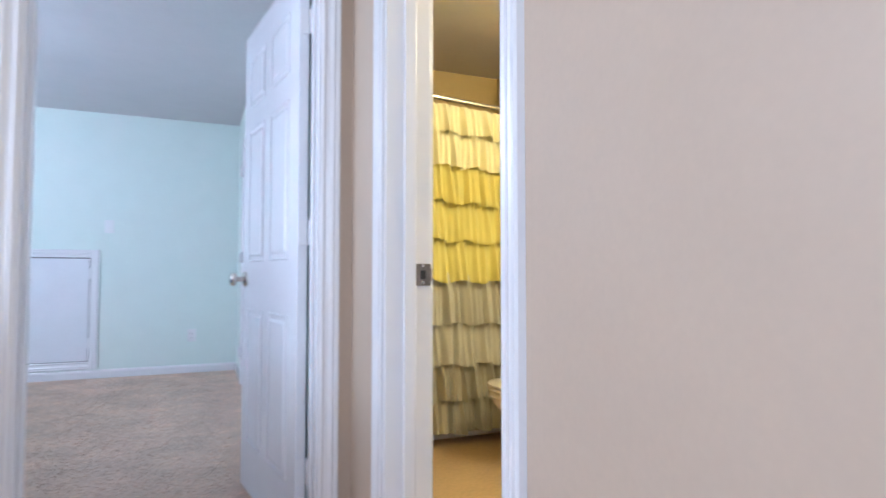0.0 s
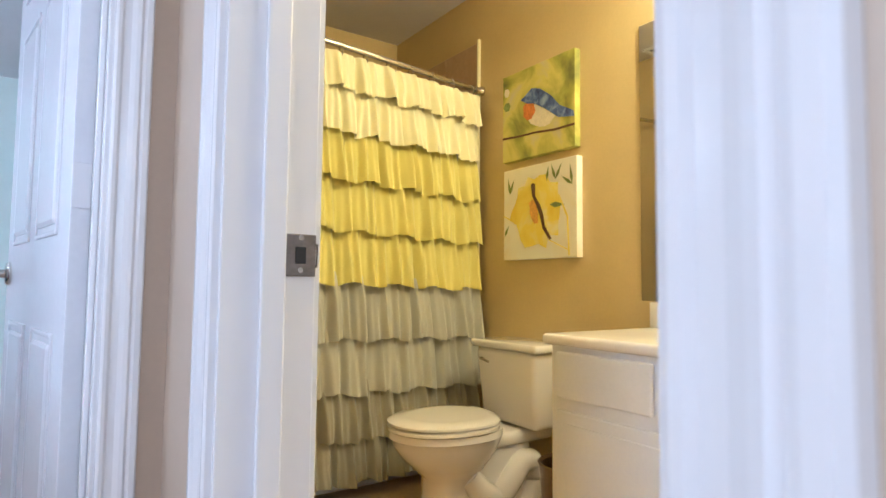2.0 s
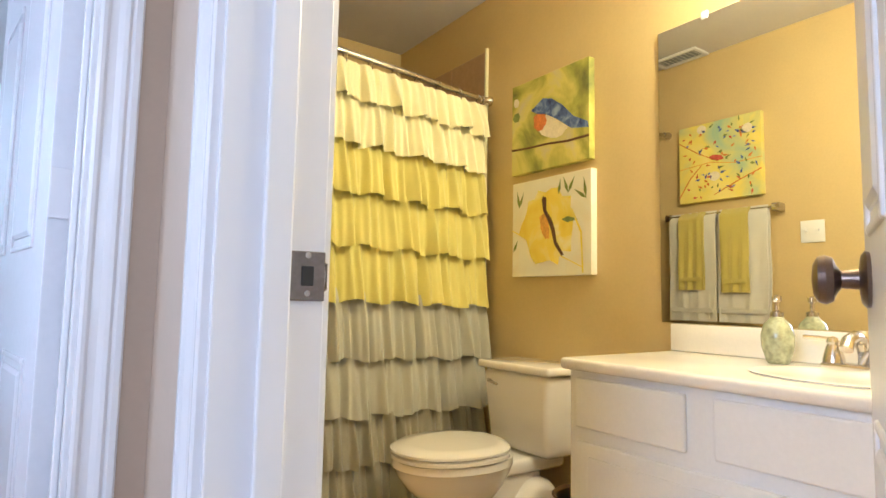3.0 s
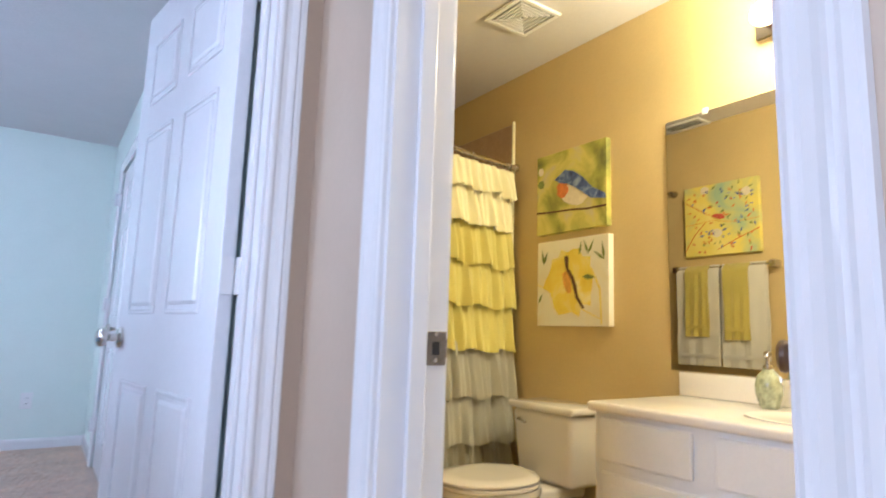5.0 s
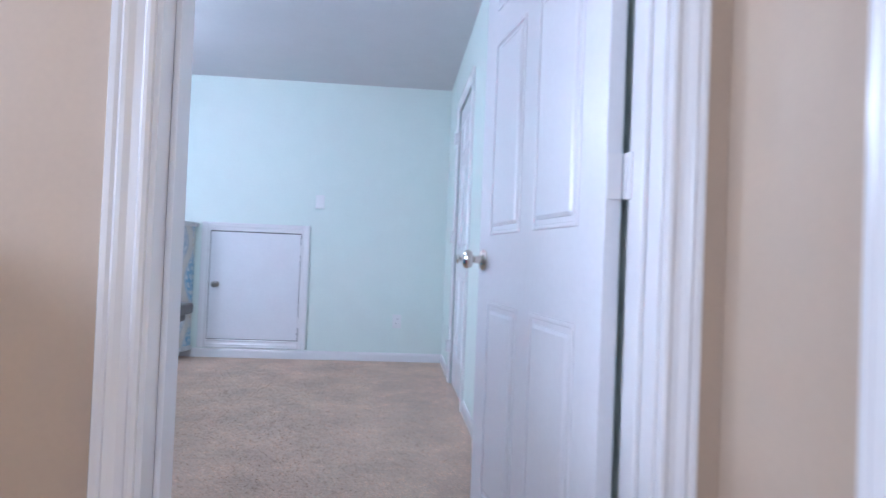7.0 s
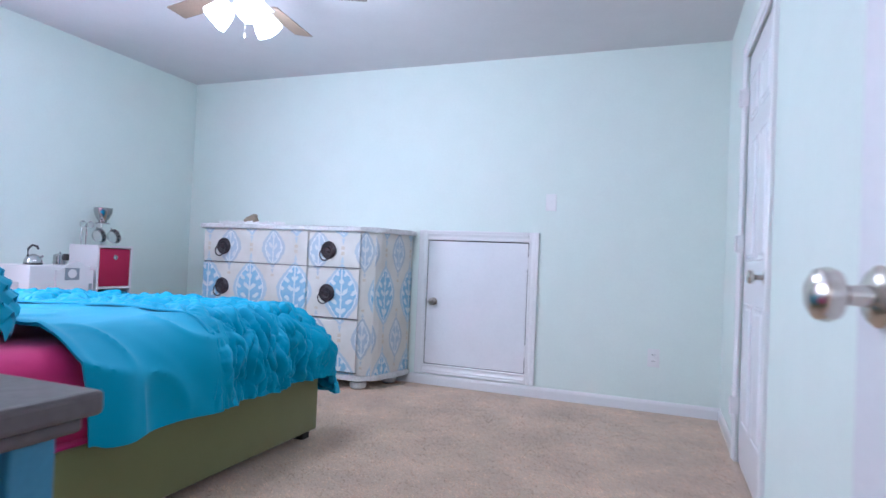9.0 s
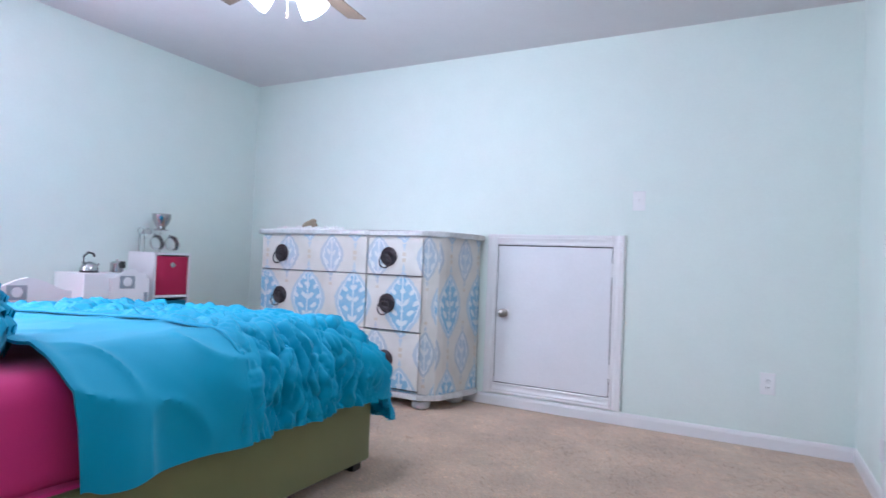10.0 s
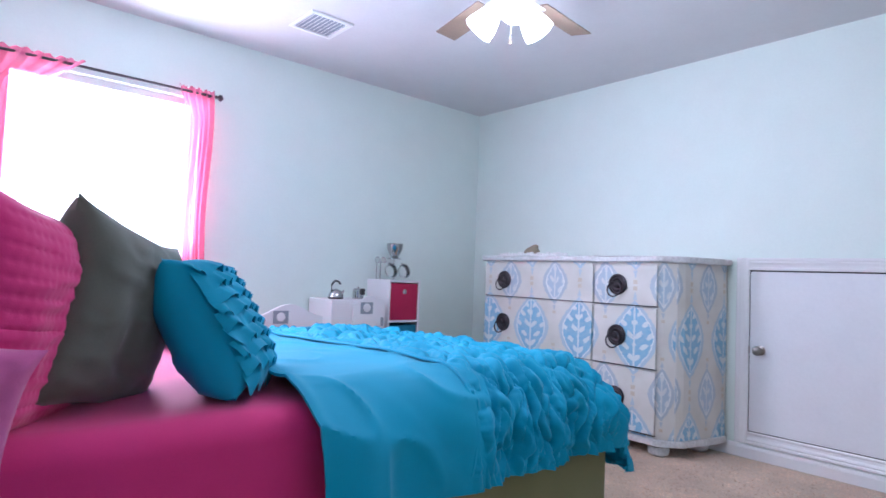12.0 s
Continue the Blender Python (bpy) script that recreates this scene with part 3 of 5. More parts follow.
for r in range(9):
    ruffle(r, ZS[r] + (0.03 if r else 0.0), ZS[r + 1], 1.30, X1S[r], MS[r], shower, r)
part("liner", sheet(lambda u, v: (1.32 + 1.08 * u, 3.395 + 0.01 * math.sin(50 * u), 0.02 + 1.86 * v), 70, 3), M_PLASTIC, shower, "pale plastic liner")
for i in range(10):
    x = 1.33 + i * 0.119
    c = Vector((x, 3.33, RZ(x) - 0.012))
    ring = thing("curtain_ring", "small metal shower curtain ring on the rod", "ring", c, 0, "rings of the shower curtain")
    part("loop", tube([(0.003 * math.sin(a * 2), 0.021 * math.sin(a), 0.024 * math.cos(a)) for a in [2 * math.pi * k / 18 for k in range(19)]], 0.0022, 6), M_CHROME, ring)
    part("hook", tube([(0, -0.015, -0.02), (0, -0.018, -0.035), (0, -0.008, -0.042)], 0.003, 6), M_CHROME, ring)

# toilet, facing -x
TY = 2.885
toilet = thing("toilet", "white two-piece toilet with closed lid", "toilet", (0, 0, 0.003))


def loft(sections, n=36, cap=True):
    """Sections of (cx, cy, z, rx_front, rx_back, ry, power) about a vertical axis."""
    bm = bmesh.new()
    rings = []
    for cx, cy, z, rf, rb, ry, pw in sections:
        ring = []
        for i in range(n):
            a = 2 * math.pi * i / n
            c, s = math.cos(a), math.sin(a)
            k = abs(c) ** pw + abs(s) ** pw
            k = k ** (-1 / pw)
            ring.append(bm.verts.new((cx + (rb if c > 0 else rf) * c * k, cy + ry * s * k, z)))
        rings.append(ring)
    for a, b in zip(rings, rings[1:]):
        for i in range(n):
            bm.faces.new((a[i], a[(i + 1) % n], b[(i + 1) % n], b[i]))
    if cap:
        bm.faces.new(rings[0][::-1]), bm.faces.new(rings[-1])
    return bm


part("bowl", loft([(1.93, TY, 0.0, 0.115, 0.13, 0.105, 2.4), (1.93, TY, 0.02, 0.108, 0.125, 0.098, 2.4), (1.93, TY, 0.14, 0.095, 0.12, 0.085, 2.2), (1.935, TY, 0.205, 0.105, 0.13, 0.095, 2.2), (1.94, TY, 0.245, 0.15, 0.15, 0.125, 2.1), (1.945, TY, 0.29, 0.20, 0.17, 0.155, 2.1), (1.95, TY, 0.34, 0.238, 0.19, 0.175, 2.1), (1.95, TY, 0.365, 0.246, 0.20, 0.181, 2.1), (1.95, TY, 0.372, 0.254, 0.20, 0.187, 2.1), (1.95, TY, 0.398, 0.25, 0.20, 0.184, 2.1)]), M_PORC, toilet)
part("deck", B((2.08, TY - 0.10, 0.30), (2.40, TY + 0.10, 0.362), 0.02, 3), M_PORC, toilet)
for sgn in (-1, 1):
    part("trapway", tube(eased([(1.98, TY + sgn * 0.06, 0.20), (2.04, TY + sgn * 0.075, 0.13), (2.11, TY + sgn * 0.08, 0.10), (2.17, TY + sgn * 0.085, 0.16), (2.23, TY + sgn * 0.085, 0.225), (2.29, TY + sgn * 0.08, 0.21), (2.30, TY + sgn * 0.075, 0.13), (2.27, TY + sgn * 0.07, 0.03)]), 0.052, 16), M_PORC, toilet)
part("pedestal", B((1.99, TY - 0.085, 0.02), (2.33, TY + 0.085, 0.30), 0.04, 4), M_PORC, toilet)
part("foot", loft([(2.12, TY, 0.0, 0.22, 0.20, 0.118, 3), (2.12, TY, 0.04, 0.215, 0.195, 0.113, 3), (2.12, TY, 0.055, 0.20, 0.18, 0.095, 3)]), M_PORC, toilet)
part("seat", loft([(1.95, TY, 0.400, 0.25, 0.17, 0.185, 2.2), (1.95, TY, 0.404, 0.258, 0.172, 0.19, 2.2), (1.95, TY, 0.416, 0.258, 0.172, 0.19, 2.2), (1.95, TY, 0.420, 0.25, 0.17, 0.185, 2.2)]), M_PORC, toilet)
part("seat_lid", loft([(1.95, TY, 0.423, 0.25, 0.172, 0.185, 2.2), (1.95, TY, 0.427, 0.258, 0.174, 0.19, 2.2), (1.95, TY, 0.436, 0.258, 0.174, 0.19, 2.2), (1.95, TY, 0.446, 0.24, 0.165, 0.175, 2.2), (1.95, TY, 0.448, 0.18, 0.14, 0.13, 2.2)]), M_PORC, toilet)
tank_bm = B((2.235, TY - 0.19, 0.331), (2.463, TY + 0.19, 0.638), 0.028, 4)
for v in tank_bm.verts:
    k = 1 - 0.12 * (0.638 - v.co.z) / 0.31
    v.co.y = TY + (v.co.y - TY) * k
    v.co.x = 2.463 + (v.co.x - 2.463) * k
part("tank", tank_bm, M_PORC, toilet)
part("tank_lid", B((2.222, TY - 0.205, 0.639), (2.466, TY + 0.205, 0.672), 0.012, 3), M_PORC, toilet)
for o in toilet.children:
    if o.name.split(".")[0] in ("bowl", "deck", "seat", "seat_lid", "trapway"):
        for v in o.data.vertices:
            v.co.z *= 0.915
            v.co.x += 0.03
part("flush_lever", tube([(2.236, TY + 0.13, 0.592), (2.222, TY + 0.13, 0.592), (2.216, TY + 0.07, 0.584)], 0.006, 8), M_CHROME, toilet)

# vanity
VY0, VY1, VX = 0.95, 2.315, 1.945
van = thing("vanity_cabinet", "white painted vanity cabinet with raised panels", "cabinet", (0, 0, 0.003))
part("body", B((VX, VY0, 0.09), (EX - 0.003, VY1, 0.728), 0.002), M_CAB, van, smooth=False)
part("toe_kick", B((VX + 0.06, VY0, 0.0), (EX - 0.003, VY1, 0.09)), M_CAB, van, smooth=False)
def front(nm, y0, y1, z0, z1):
    bm = B((VX - 0.016, y0, z0), (VX - 0.0005, y1, z1), 0.005)
    box(bm, (VX - 0.0195, y0 + 0.045, z0 + 0.035), (VX - 0.0155, y1 - 0.045, z1 - 0.035), 0.003)
    part(nm, bm, M_CAB, van, smooth=False)
def front_flat(nm, y0, y1, z0, z1):
    part(nm, B((VX - 0.016, y0, z0), (VX - 0.0005, y1, z1), 0.006, 3), M_CAB, van, smooth=False)
front_flat("drawer_front", 1.955, 2.285, 0.575, 0.710)
front_flat("drawer_front", 1.37, 1.885, 0.575, 0.710)
front_flat("drawer_front", 0.98, 1.31, 0.575, 0.710)
front("cabinet_door", 1.66, 2.285, 0.12, 0.540)
front("cabinet_door", 0.98, 1.60, 0.12, 0.540)
top = thing("countertop", "white cultured marble vanity top with backsplash", "countertop", (0, 0, 0))
part("slab", B((1.918, VY0 - 0.01, 0.731), (EX - 0.003, 2.335, 0.763), 0.012, 4), M_MARBLE, top)
part("backsplash", B((EX - 0.024, VY0 - 0.01, 0.7635), (EX - 0.003, 2.335, 0.853), 0.004), M_MARBLE, top)
part("basin_rim", lathe([(0.21, 0.0), (0.215, 0.004), (0.20, 0.006), (0.18, 0.002)], 40, Matrix.Translation((2.17, 1.70, 0.7635)) @ Matrix.Diagonal((0.8, 1, 1, 1))), M_MARBLE, top)
fau = thing("faucet", "brushed nickel two-handle basin faucet on the vanity", "faucet", (2.385, 1.752, 0.7635))
part("base", B((-0.03, -0.09, 0), (0.03, 0.09, 0.015), 0.007, 3), M_CHROME, fau)
part("spout", tube([(0, 0, 0.01), (0, 0, 0.05), (-0.015, 0, 0.075), (-0.05, 0, 0.085), (-0.09, 0, 0.075), (-0.105, 0, 0.055)], 0.015, 14), M_CHROME, fau)
part("spout_cap", lathe([(0.016, 0.05), (0.021, 0.065), (0.021, 0.085), (0.012, 0.098), (0.002, 0.10)], 18), M_CHROME, fau)
for s in (-1, 1):
    handle = part("handle", lathe([(0.026, 0.012), (0.025, 0.025), (0.018, 0.05), (0.013, 0.06), (0.016, 0.066), (0.012, 0.076), (0.003, 0.08)], 18, Matrix.Translation((0, s * 0.068, 0.0))), M_CHROME, fau)
    part("lever", tube([(0, s * 0.068, 0.072), (-0.005, s * 0.10, 0.075), (-0.01, s * 0.135, 0.076)], 0.0055, 8), M_CHROME, handle)
soap = thing("soap_dispenser", "mottled green ceramic soap pump bottle on the vanity", "soap dispenser", (2.36, 1.945, 0.7635))
part("bottle", lathe([(0.024, 0), (0.030, 0.006), (0.041, 0.045), (0.042, 0.075), (0.034, 0.105), (0.018, 0.122), (0.016, 0.126)], 28), M_SOAP, soap)
part("pump", lathe([(0.016, 0.126), (0.016, 0.138), (0.006, 0.142), (0.006, 0.166), (0.012, 0.168), (0.012, 0.182), (0.003, 0.186)], 16), M_CHROME, soap)
part("nozzle", tube([(0, 0, 0.176), (-0.03, -0.012, 0.178), (-0.042, -0.016, 0.170)], 0.0045, 8), M_CHROME, soap)
mir = thing("mirror", "frameless wall mirror above the vanity", "mirror")
part("glass", B((EX - 0.008, 1.00, 0.856), (EX - 0.002, 2.378, 1.885)), M_MIRROR, mir, smooth=False)
for y in (2.20, 1.2):
    part("clip", B((EX - 0.012, y - 0.012, 1.872), (EX - 0.001, y + 0.012, 1.900), 0.003), M_PLASTIC, mir, smooth=False)
bar = thing("vanity_light", "metal wall light bar with lit round bulbs above mirror", "wall lamp")
part("back_plate", B((EX - 0.03, 1.18, 2.08), (EX - 0.001, 1.98, 2.17), 0.008, 3), M_CHROME, bar)
for y in (1.24, 1.46, 1.68, 1.90):
    part("socket", lathe([(0.032, 0), (0.03, 0.03), (0.02, 0.04)], 18, Matrix.Translation((EX - 0.03, y, 2.125)) @ pose(0, 0, 0, 0, -90)), M_BRONZE, bar)
    bulb = part("bulb", lathe([(0.014, 0), (0.03, 0.02), (0.044, 0.05), (0.044, 0.066), (0.03, 0.09), (0.005, 0.10)], 20, Matrix.Translation((EX - 0.07, y, 2.125)) @ pose(0, 0, 0, 0, -90)), M_BULB, bar)
    point("bulb_light", (EX - 0.19, y, 2.125), W_VANITY, (1.0, 0.775, 0.385), 0.045)


def canvas(name, label, x, y0, y1, z0, z1, out, ground, shapes):
    """A stretched canvas with plain painted shapes: (kind, u, v, size...) in the canvas's 0..1."""
    c = thing(name, label, "painting")
    part("canvas", B((x, y0, z0), (x + out * 0.034, y1, z1), 0.002), ground, c, smooth=False)
    fx = x + out * 0.0345

    def at(u, v, lift=0.0):
        yy = (y1 - (y1 - y0) * u) if out < 0 else (y0 + (y1 - y0) * u)
        return Vector((fx + out * lift, yy, z0 + (z1 - z0) * v))

    for i, (nm, outline, material) in enumerate(shapes):
        bm = bmesh.new()
        bm.faces.new([bm.verts.new(at(u, v, 0.0006 * (i % 5 + 1))) for u, v in outline])
        part(nm, bm, material, c, smooth=False)
    return c


def blob(u, v, a, b, turn=0, n=18, rough=0.12, seedv=1):
    rnd = random.Random(seedv)
    o = []
    for i in range(n):
        t = 2 * math.pi * i / n
        k = 1 + rnd.uniform(-rough, rough)
        p, q = a * math.cos(t) * k, b * math.sin(t) * k
        o.append((u + p * math.cos(turn) - q * math.sin(turn), v + p * math.sin(turn) + q * math.cos(turn)))
    return o


def leaf(u, v, length, width, turn):
    c, s = math.cos(turn), math.sin(turn)
    return [(u + p * c - q * s, v + p * s + q * c) for p, q in ((0, 0), (length * 0.35, width), (length, 0), (length * 0.35, -width))]


P_BLUE = wash("blue_brushwork", ((0.03, 0.05, 0.20), (0.10, 0.16, 0.42), (0.30, 0.38, 0.60)), 30, 1)
P_ORANGE = mat("orange_pigment", (0.62, 0.20, 0.04), 0.7, vary=0.3, scale=40, bump=0)
P_PALE = mat("cream_pigment", (0.75, 0.68, 0.52), 0.7, vary=0.12, scale=40, bump=0)
P_BROWN = mat("brown_pigment", (0.12, 0.06, 0.03), 0.7, vary=0.2, scale=40, bump=0)
P_GOLD = mat("ochre_pigment", (0.70, 0.36, 0.05), 0.7, vary=0.35, scale=40, bump=0)
P_LEAF = mat("green_pigment", (0.20, 0.25, 0.07), 0.7, vary=0.3, scale=40, bump=0)
P_YEL = wash("yellow_brushwork", ((0.80, 0.60, 0.03), (0.84, 0.68, 0.07), (0.86, 0.78, 0.36)), 9, 5)
P_RED = mat("red_pigment", (0.55, 0.10, 0.06), 0.7, vary=0.3, scale=40, bump=0)
P_G1 = wash("olive_brushwork", ((0.16, 0.17, 0.05), (0.36, 0.36, 0.06), (0.62, 0.56, 0.12), (0.55, 0.50, 0.30)), 5, 2)
P_G2 = wash("pale_brushwork", ((0.85, 0.80, 0.66), (0.82, 0.78, 0.64), (0.80, 0.72, 0.50)), 6, 9)
P_G3 = wash("teal_brushwork", ((0.25, 0.46, 0.42), (0.48, 0.56, 0.28), (0.80, 0.68, 0.12), (0.82, 0.72, 0.22)), 3, 4)
branch = [(-0.0, 0.27), (0.25, 0.25), (0.5, 0.24), (0.75, 0.21), (1.0, 0.21), (1.0, 0.235), (0.75, 0.235), (0.5, 0.262), (0.25, 0.272), (0, 0.295)]
canvas("canvas_painting", "square canvas, blue and orange shape on olive brushwork", EX, 2.675, 3.13, 1.485, 1.90, -1, P_G1, [
    ("branch", branch, P_BROWN), ("patch", blob(0.55, 0.43, 0.20, 0.12, -0.3, seedv=2), P_PALE), ("patch", blob(0.40, 0.52, 0.085, 0.11, 0.2, seedv=3), P_ORANGE),
    ("patch", [(0.28, 0.66), (0.36, 0.70), (0.44, 0.75), (0.56, 0.71), (0.70, 0.60), (0.82, 0.46), (0.99, 0.36), (1.0, 0.30), (0.80, 0.34), (0.62, 0.48), (0.48, 0.57), (0.37, 0.60)], P_BLUE),
    ("patch", blob(0.07, 0.80, 0.05, 0.06, 0, 6, 0.2, 4), P_PALE), ("patch", blob(0.07, 0.64, 0.05, 0.05, 0, 6, 0.2, 5), P_LEAF)])
canvas("canvas_painting", "square canvas, yellow wash and brown shape on cream", EX, 2.665, 3.12, 1.025, 1.445, -1, P_G2, [
    ("patch", blob(0.48, 0.52, 0.36, 0.38, 0.2, 26, 0.16, 7), P_YEL), ("branch", [(0, 0.50), (0.3, 0.36), (0.6, 0.22), (0.9, 0.08), (0.92, 0.06), (0.6, 0.205), (0.3, 0.345), (0, 0.485)], P_YEL),
    ("patch", blob(0.45, 0.50, 0.055, 0.14, 0.25, 16, 0.12, 8), P_GOLD), ("patch", [(0.41, 0.78), (0.43, 0.81), (0.47, 0.79), (0.47, 0.66), (0.54, 0.56), (0.58, 0.46), (0.60, 0.34), (0.69, 0.20), (0.66, 0.19), (0.57, 0.31), (0.53, 0.46), (0.49, 0.55), (0.43, 0.66)], P_BROWN),
    ("leaf", leaf(0.10, 0.72, 0.18, 0.018, 1.2), P_LEAF), ("leaf", leaf(0.10, 0.72, 0.20, 0.018, 1.75), P_LEAF), ("leaf", leaf(0.62, 0.80, 0.16, 0.018, 1.4), P_LEAF), ("leaf", leaf(0.74, 0.80, 0.18, 0.018, 1.9), P_LEAF),
    ("leaf", leaf(0.74, 0.80, 0.18, 0.018, 1.1), P_LEAF), ("leaf", leaf(0.95, 0.72, 0.22, 0.018, 1.7), P_LEAF), ("leaf", leaf(0.95, 0.72, 0.18, 0.018, 2.5), P_LEAF), ("leaf", leaf(0.66, 0.55, 0.2, 0.03, -0.1), P_LEAF), ("leaf", leaf(0.02, 0.26, 0.14, 0.018, 1.1), P_LEAF),
    ("stem", [(0.90, 0.02), (0.88, 0.40), (0.78, 0.62), (0.62, 0.74), (0.62, 0.755), (0.795, 0.635), (0.90, 0.41), (0.92, 0.02)], P_YEL)])
rnd = random.Random(11)
shapes = [("branch", [(0, 0.44), (0.3, 0.42), (0.6, 0.48), (1.0, 0.44), (1.0, 0.45), (0.6, 0.49), (0.3, 0.43), (0, 0.45)], P_GOLD), ("branch", [(0.0, 0.30), (0.25, 0.20), (0.55, 0.06), (0.56, 0.065), (0.25, 0.215), (0, 0.315)], P_ORANGE), ("branch", [(0.5, 0.48), (0.75, 0.62), (1.0, 0.80), (1.0, 0.815), (0.75, 0.632), (0.5, 0.49)], P_ORANGE), ("branch", [(0.7, 0.46), (0.85, 0.30), (1.0, 0.06), (1.0, 0.085), (0.86, 0.31), (0.71, 0.465)], P_ORANGE),
          ("patch", blob(0.15, 0.82, 0.06, 0.06, 0, 14, 0.05, 2), P_PALE), ("patch", blob(0.70, 0.93, 0.06, 0.055, 0, 14, 0.05, 3), P_PALE), ("patch", blob(0.55, 0.30, 0.07, 0.06, 0, 14, 0.05, 4), P_PALE), ("patch", blob(0.52, 0.53, 0.09, 0.035, 0.2, 14, 0.1, 5), P_RED)]
for k in range(96):
    u, v = rnd.uniform(0.05, 0.92), rnd.uniform(0.05, 0.93)
    shapes.append(("leaf", leaf(u, v, rnd.uniform(0.045, 0.085), rnd.uniform(0.010, 0.017), rnd.uniform(0, 6.28)), rnd.choice((P_BLUE, P_BLUE, P_RED, P_ORANGE, P_ORANGE, P_LEAF))))
canvas("canvas_painting", "canvas of coloured leaves on teal and yellow wash", KX, 2.735, 3.235, 1.53, 2.00, 1, P_G3, shapes)

tb = thing("towel_bar", "brushed nickel towel bar on the bathroom wall", "towel bar")
part("bar", tube([(KX + 0.06, 2.65, 1.445), (KX + 0.06, 3.30, 1.445)], 0.008, 12), M_CHROME, tb)
for y in (2.655, 3.295):
    part("bracket", B((KX + 0.001, y - 0.022, 1.423), (KX + 0.072, y + 0.022, 1.467), 0.008), M_CHROME, tb)


def towel(label, y0, y1, zb, x, material, seedv):
    t = thing("towel", label, "towel", group="towels on the bar")

    def fn(u, v):
        y = y0 + (y1 - y0) * u
        s = v * 2 - 1
        z = 1.459 - abs(s) ** 1.0 * (1.459 - (zb if s > 0 else zb + 0.05)) if abs(s) > 0.03 else 1.462
        out = x * (1 if s > 0 else -1) * min(1, abs(s) * 14)
        return (KX + 0.06 + out + 0.005 * math.sin(18 * u + seedv) * abs(s) + 0.004 * noise.noise((y * 30, z * 6, seedv)), y + 0.006 * noise.noise((z * 5, seedv, u)), z)

    part("cloth", sheet(fn, 24, 60, 0.006), material, t)
    part("band", B((KX + 0.06 + x + 0.004, y0 + 0.012, zb + 0.05), (KX + 0.06 + x + 0.0085, y1 - 0.012, zb + 0.075), 0.002), material, t, smooth=False)


towel("grey terry bath towel folded over the bar", 2.985, 3.28, 0.82, 0.020, M_TOWEL, 1)
towel("grey terry bath towel folded over the bar", 2.695, 2.970, 0.82, 0.020, M_TOWEL, 2)
towel("mustard yellow hand towel over a grey towel", 3.05, 3.21, 1.00, 0.036, M_YTOWEL, 3)
towel("mustard yellow hand towel over a grey towel", 2.79, 2.95, 0.985, 0.036, M_YTOWEL, 4)


def plate(name, label, category, place, turn, w, hgt, kind_):
    """A wall plate; local -y faces the room."""
    p = thing(name, label, category, place, turn)
    part("cover", B((-w / 2, -0.006, -hgt / 2), (w / 2, -0.0005, hgt / 2), 0.003, 3), M_PLASTIC, p)
    if kind_ == "switch":
        for x in ((-w / 4, w / 4) if w > 0.1 else (0,)):
            part("toggle", B((x - 0.005, -0.018, -0.002), (x + 0.005, -0.006, 0.012), 0.002), M_PLASTIC, p)
    elif kind_ == "outlet":
        for z in (-0.02, 0.02):
            s = part("socket", lathe([(0.016, 0), (0.016, 0.002), (0.014, 0.003)], 18, Matrix.Translation((0, -0.006, z)) @ pose(0, 0, 0, 90)), M_PLASTIC, p)
            for x in (-0.006, 0.006):
                part("slot", B((x - 0.0012, -0.0096, z - 0.005), (x + 0.0012, -0.0088, z + 0.005)), M_DARK, s, smooth=False)
    return p


plate("light_switch", "white double toggle light switch plate", "light switch", (KX, 2.505, 1.304), 90, 0.115, 0.115, "switch")


def vent(name, label, place, w, d, rings):
    v = thing(name, label, "air vent", place)
    bm = bmesh.new()
    k = 0.022
    for a, b in (((-w / 2, -d / 2), (w / 2, -d / 2 + k)), ((-w / 2, d / 2 - k), (w / 2, d / 2)), ((-w / 2, -d / 2 + k), (-w / 2 + k, d / 2 - k)), ((w / 2 - k, -d / 2 + k), (w / 2, d / 2 - k))):
        box(bm, (a[0], a[1], -0.014), (b[0], b[1], -0.001), 0.003)
    part("frame", bm, M_PLASTIC, v, smooth=False)
    part("backing", B((-w / 2 + k, -d / 2 + k, -0.003), (w / 2 - k, d / 2 - k, -0.001)), M_GREYP, v, smooth=False)
    if rings:
        for i in range(5):
            r = 0.018 + i * (w / 2 - 0.045) / 4.5
            bm = bmesh.new()
            for a, b in (((-r, -r), (r, -r + 0.009)), ((-r, r - 0.009), (r, r)), ((-r, -r + 0.009), (-r + 0.009, r - 0.009)), ((r - 0.009, -r + 0.009), (r, r - 0.009))):
                box(bm, (a[0], a[1], -0.013), (b[0], b[1], -0.005))
            part("louvre", bm, M_PLASTIC, v, smooth=False)
    else:
        n = 9
        for i in range(n):
            y = -d / 2 + k + (d - 2 * k) * (i + 0.5) / n
            bm = bmesh.new()
            box(bm, (-w / 2 + k, -0.008, -0.001), (w / 2 - k, 0.008, 0.001), 0, 2, pose(0, y, -0.009, 35))
            part("slat", bm, M_PLASTIC, v, smooth=False)
    return v


vent("exhaust_vent", "white square exhaust fan grille in the bathroom ceiling", (2.055, 2.835, H), 0.25, 0.25, True)
vent("ceiling_register", "white slatted air register in the bathroom ceiling", (1.066, 3.19, H), 0.15, 0.30, False)
binn = thing("waste_bin", "small brown metal waste bin beside the toilet", "bin", (2.17, 2.44, 0.003))
part("bucket", lathe([(0.085, 0), (0.09, 0.01), (0.115, 0.30), (0.12, 0.305), (0.115, 0.309), (0.105, 0.30), (0.08, 0.02)], 28), M_BIN, binn)
tp = thing("paper_holder", "chrome toilet paper holder on the vanity side", "paper holder", (2.08, VY1, 0.585))
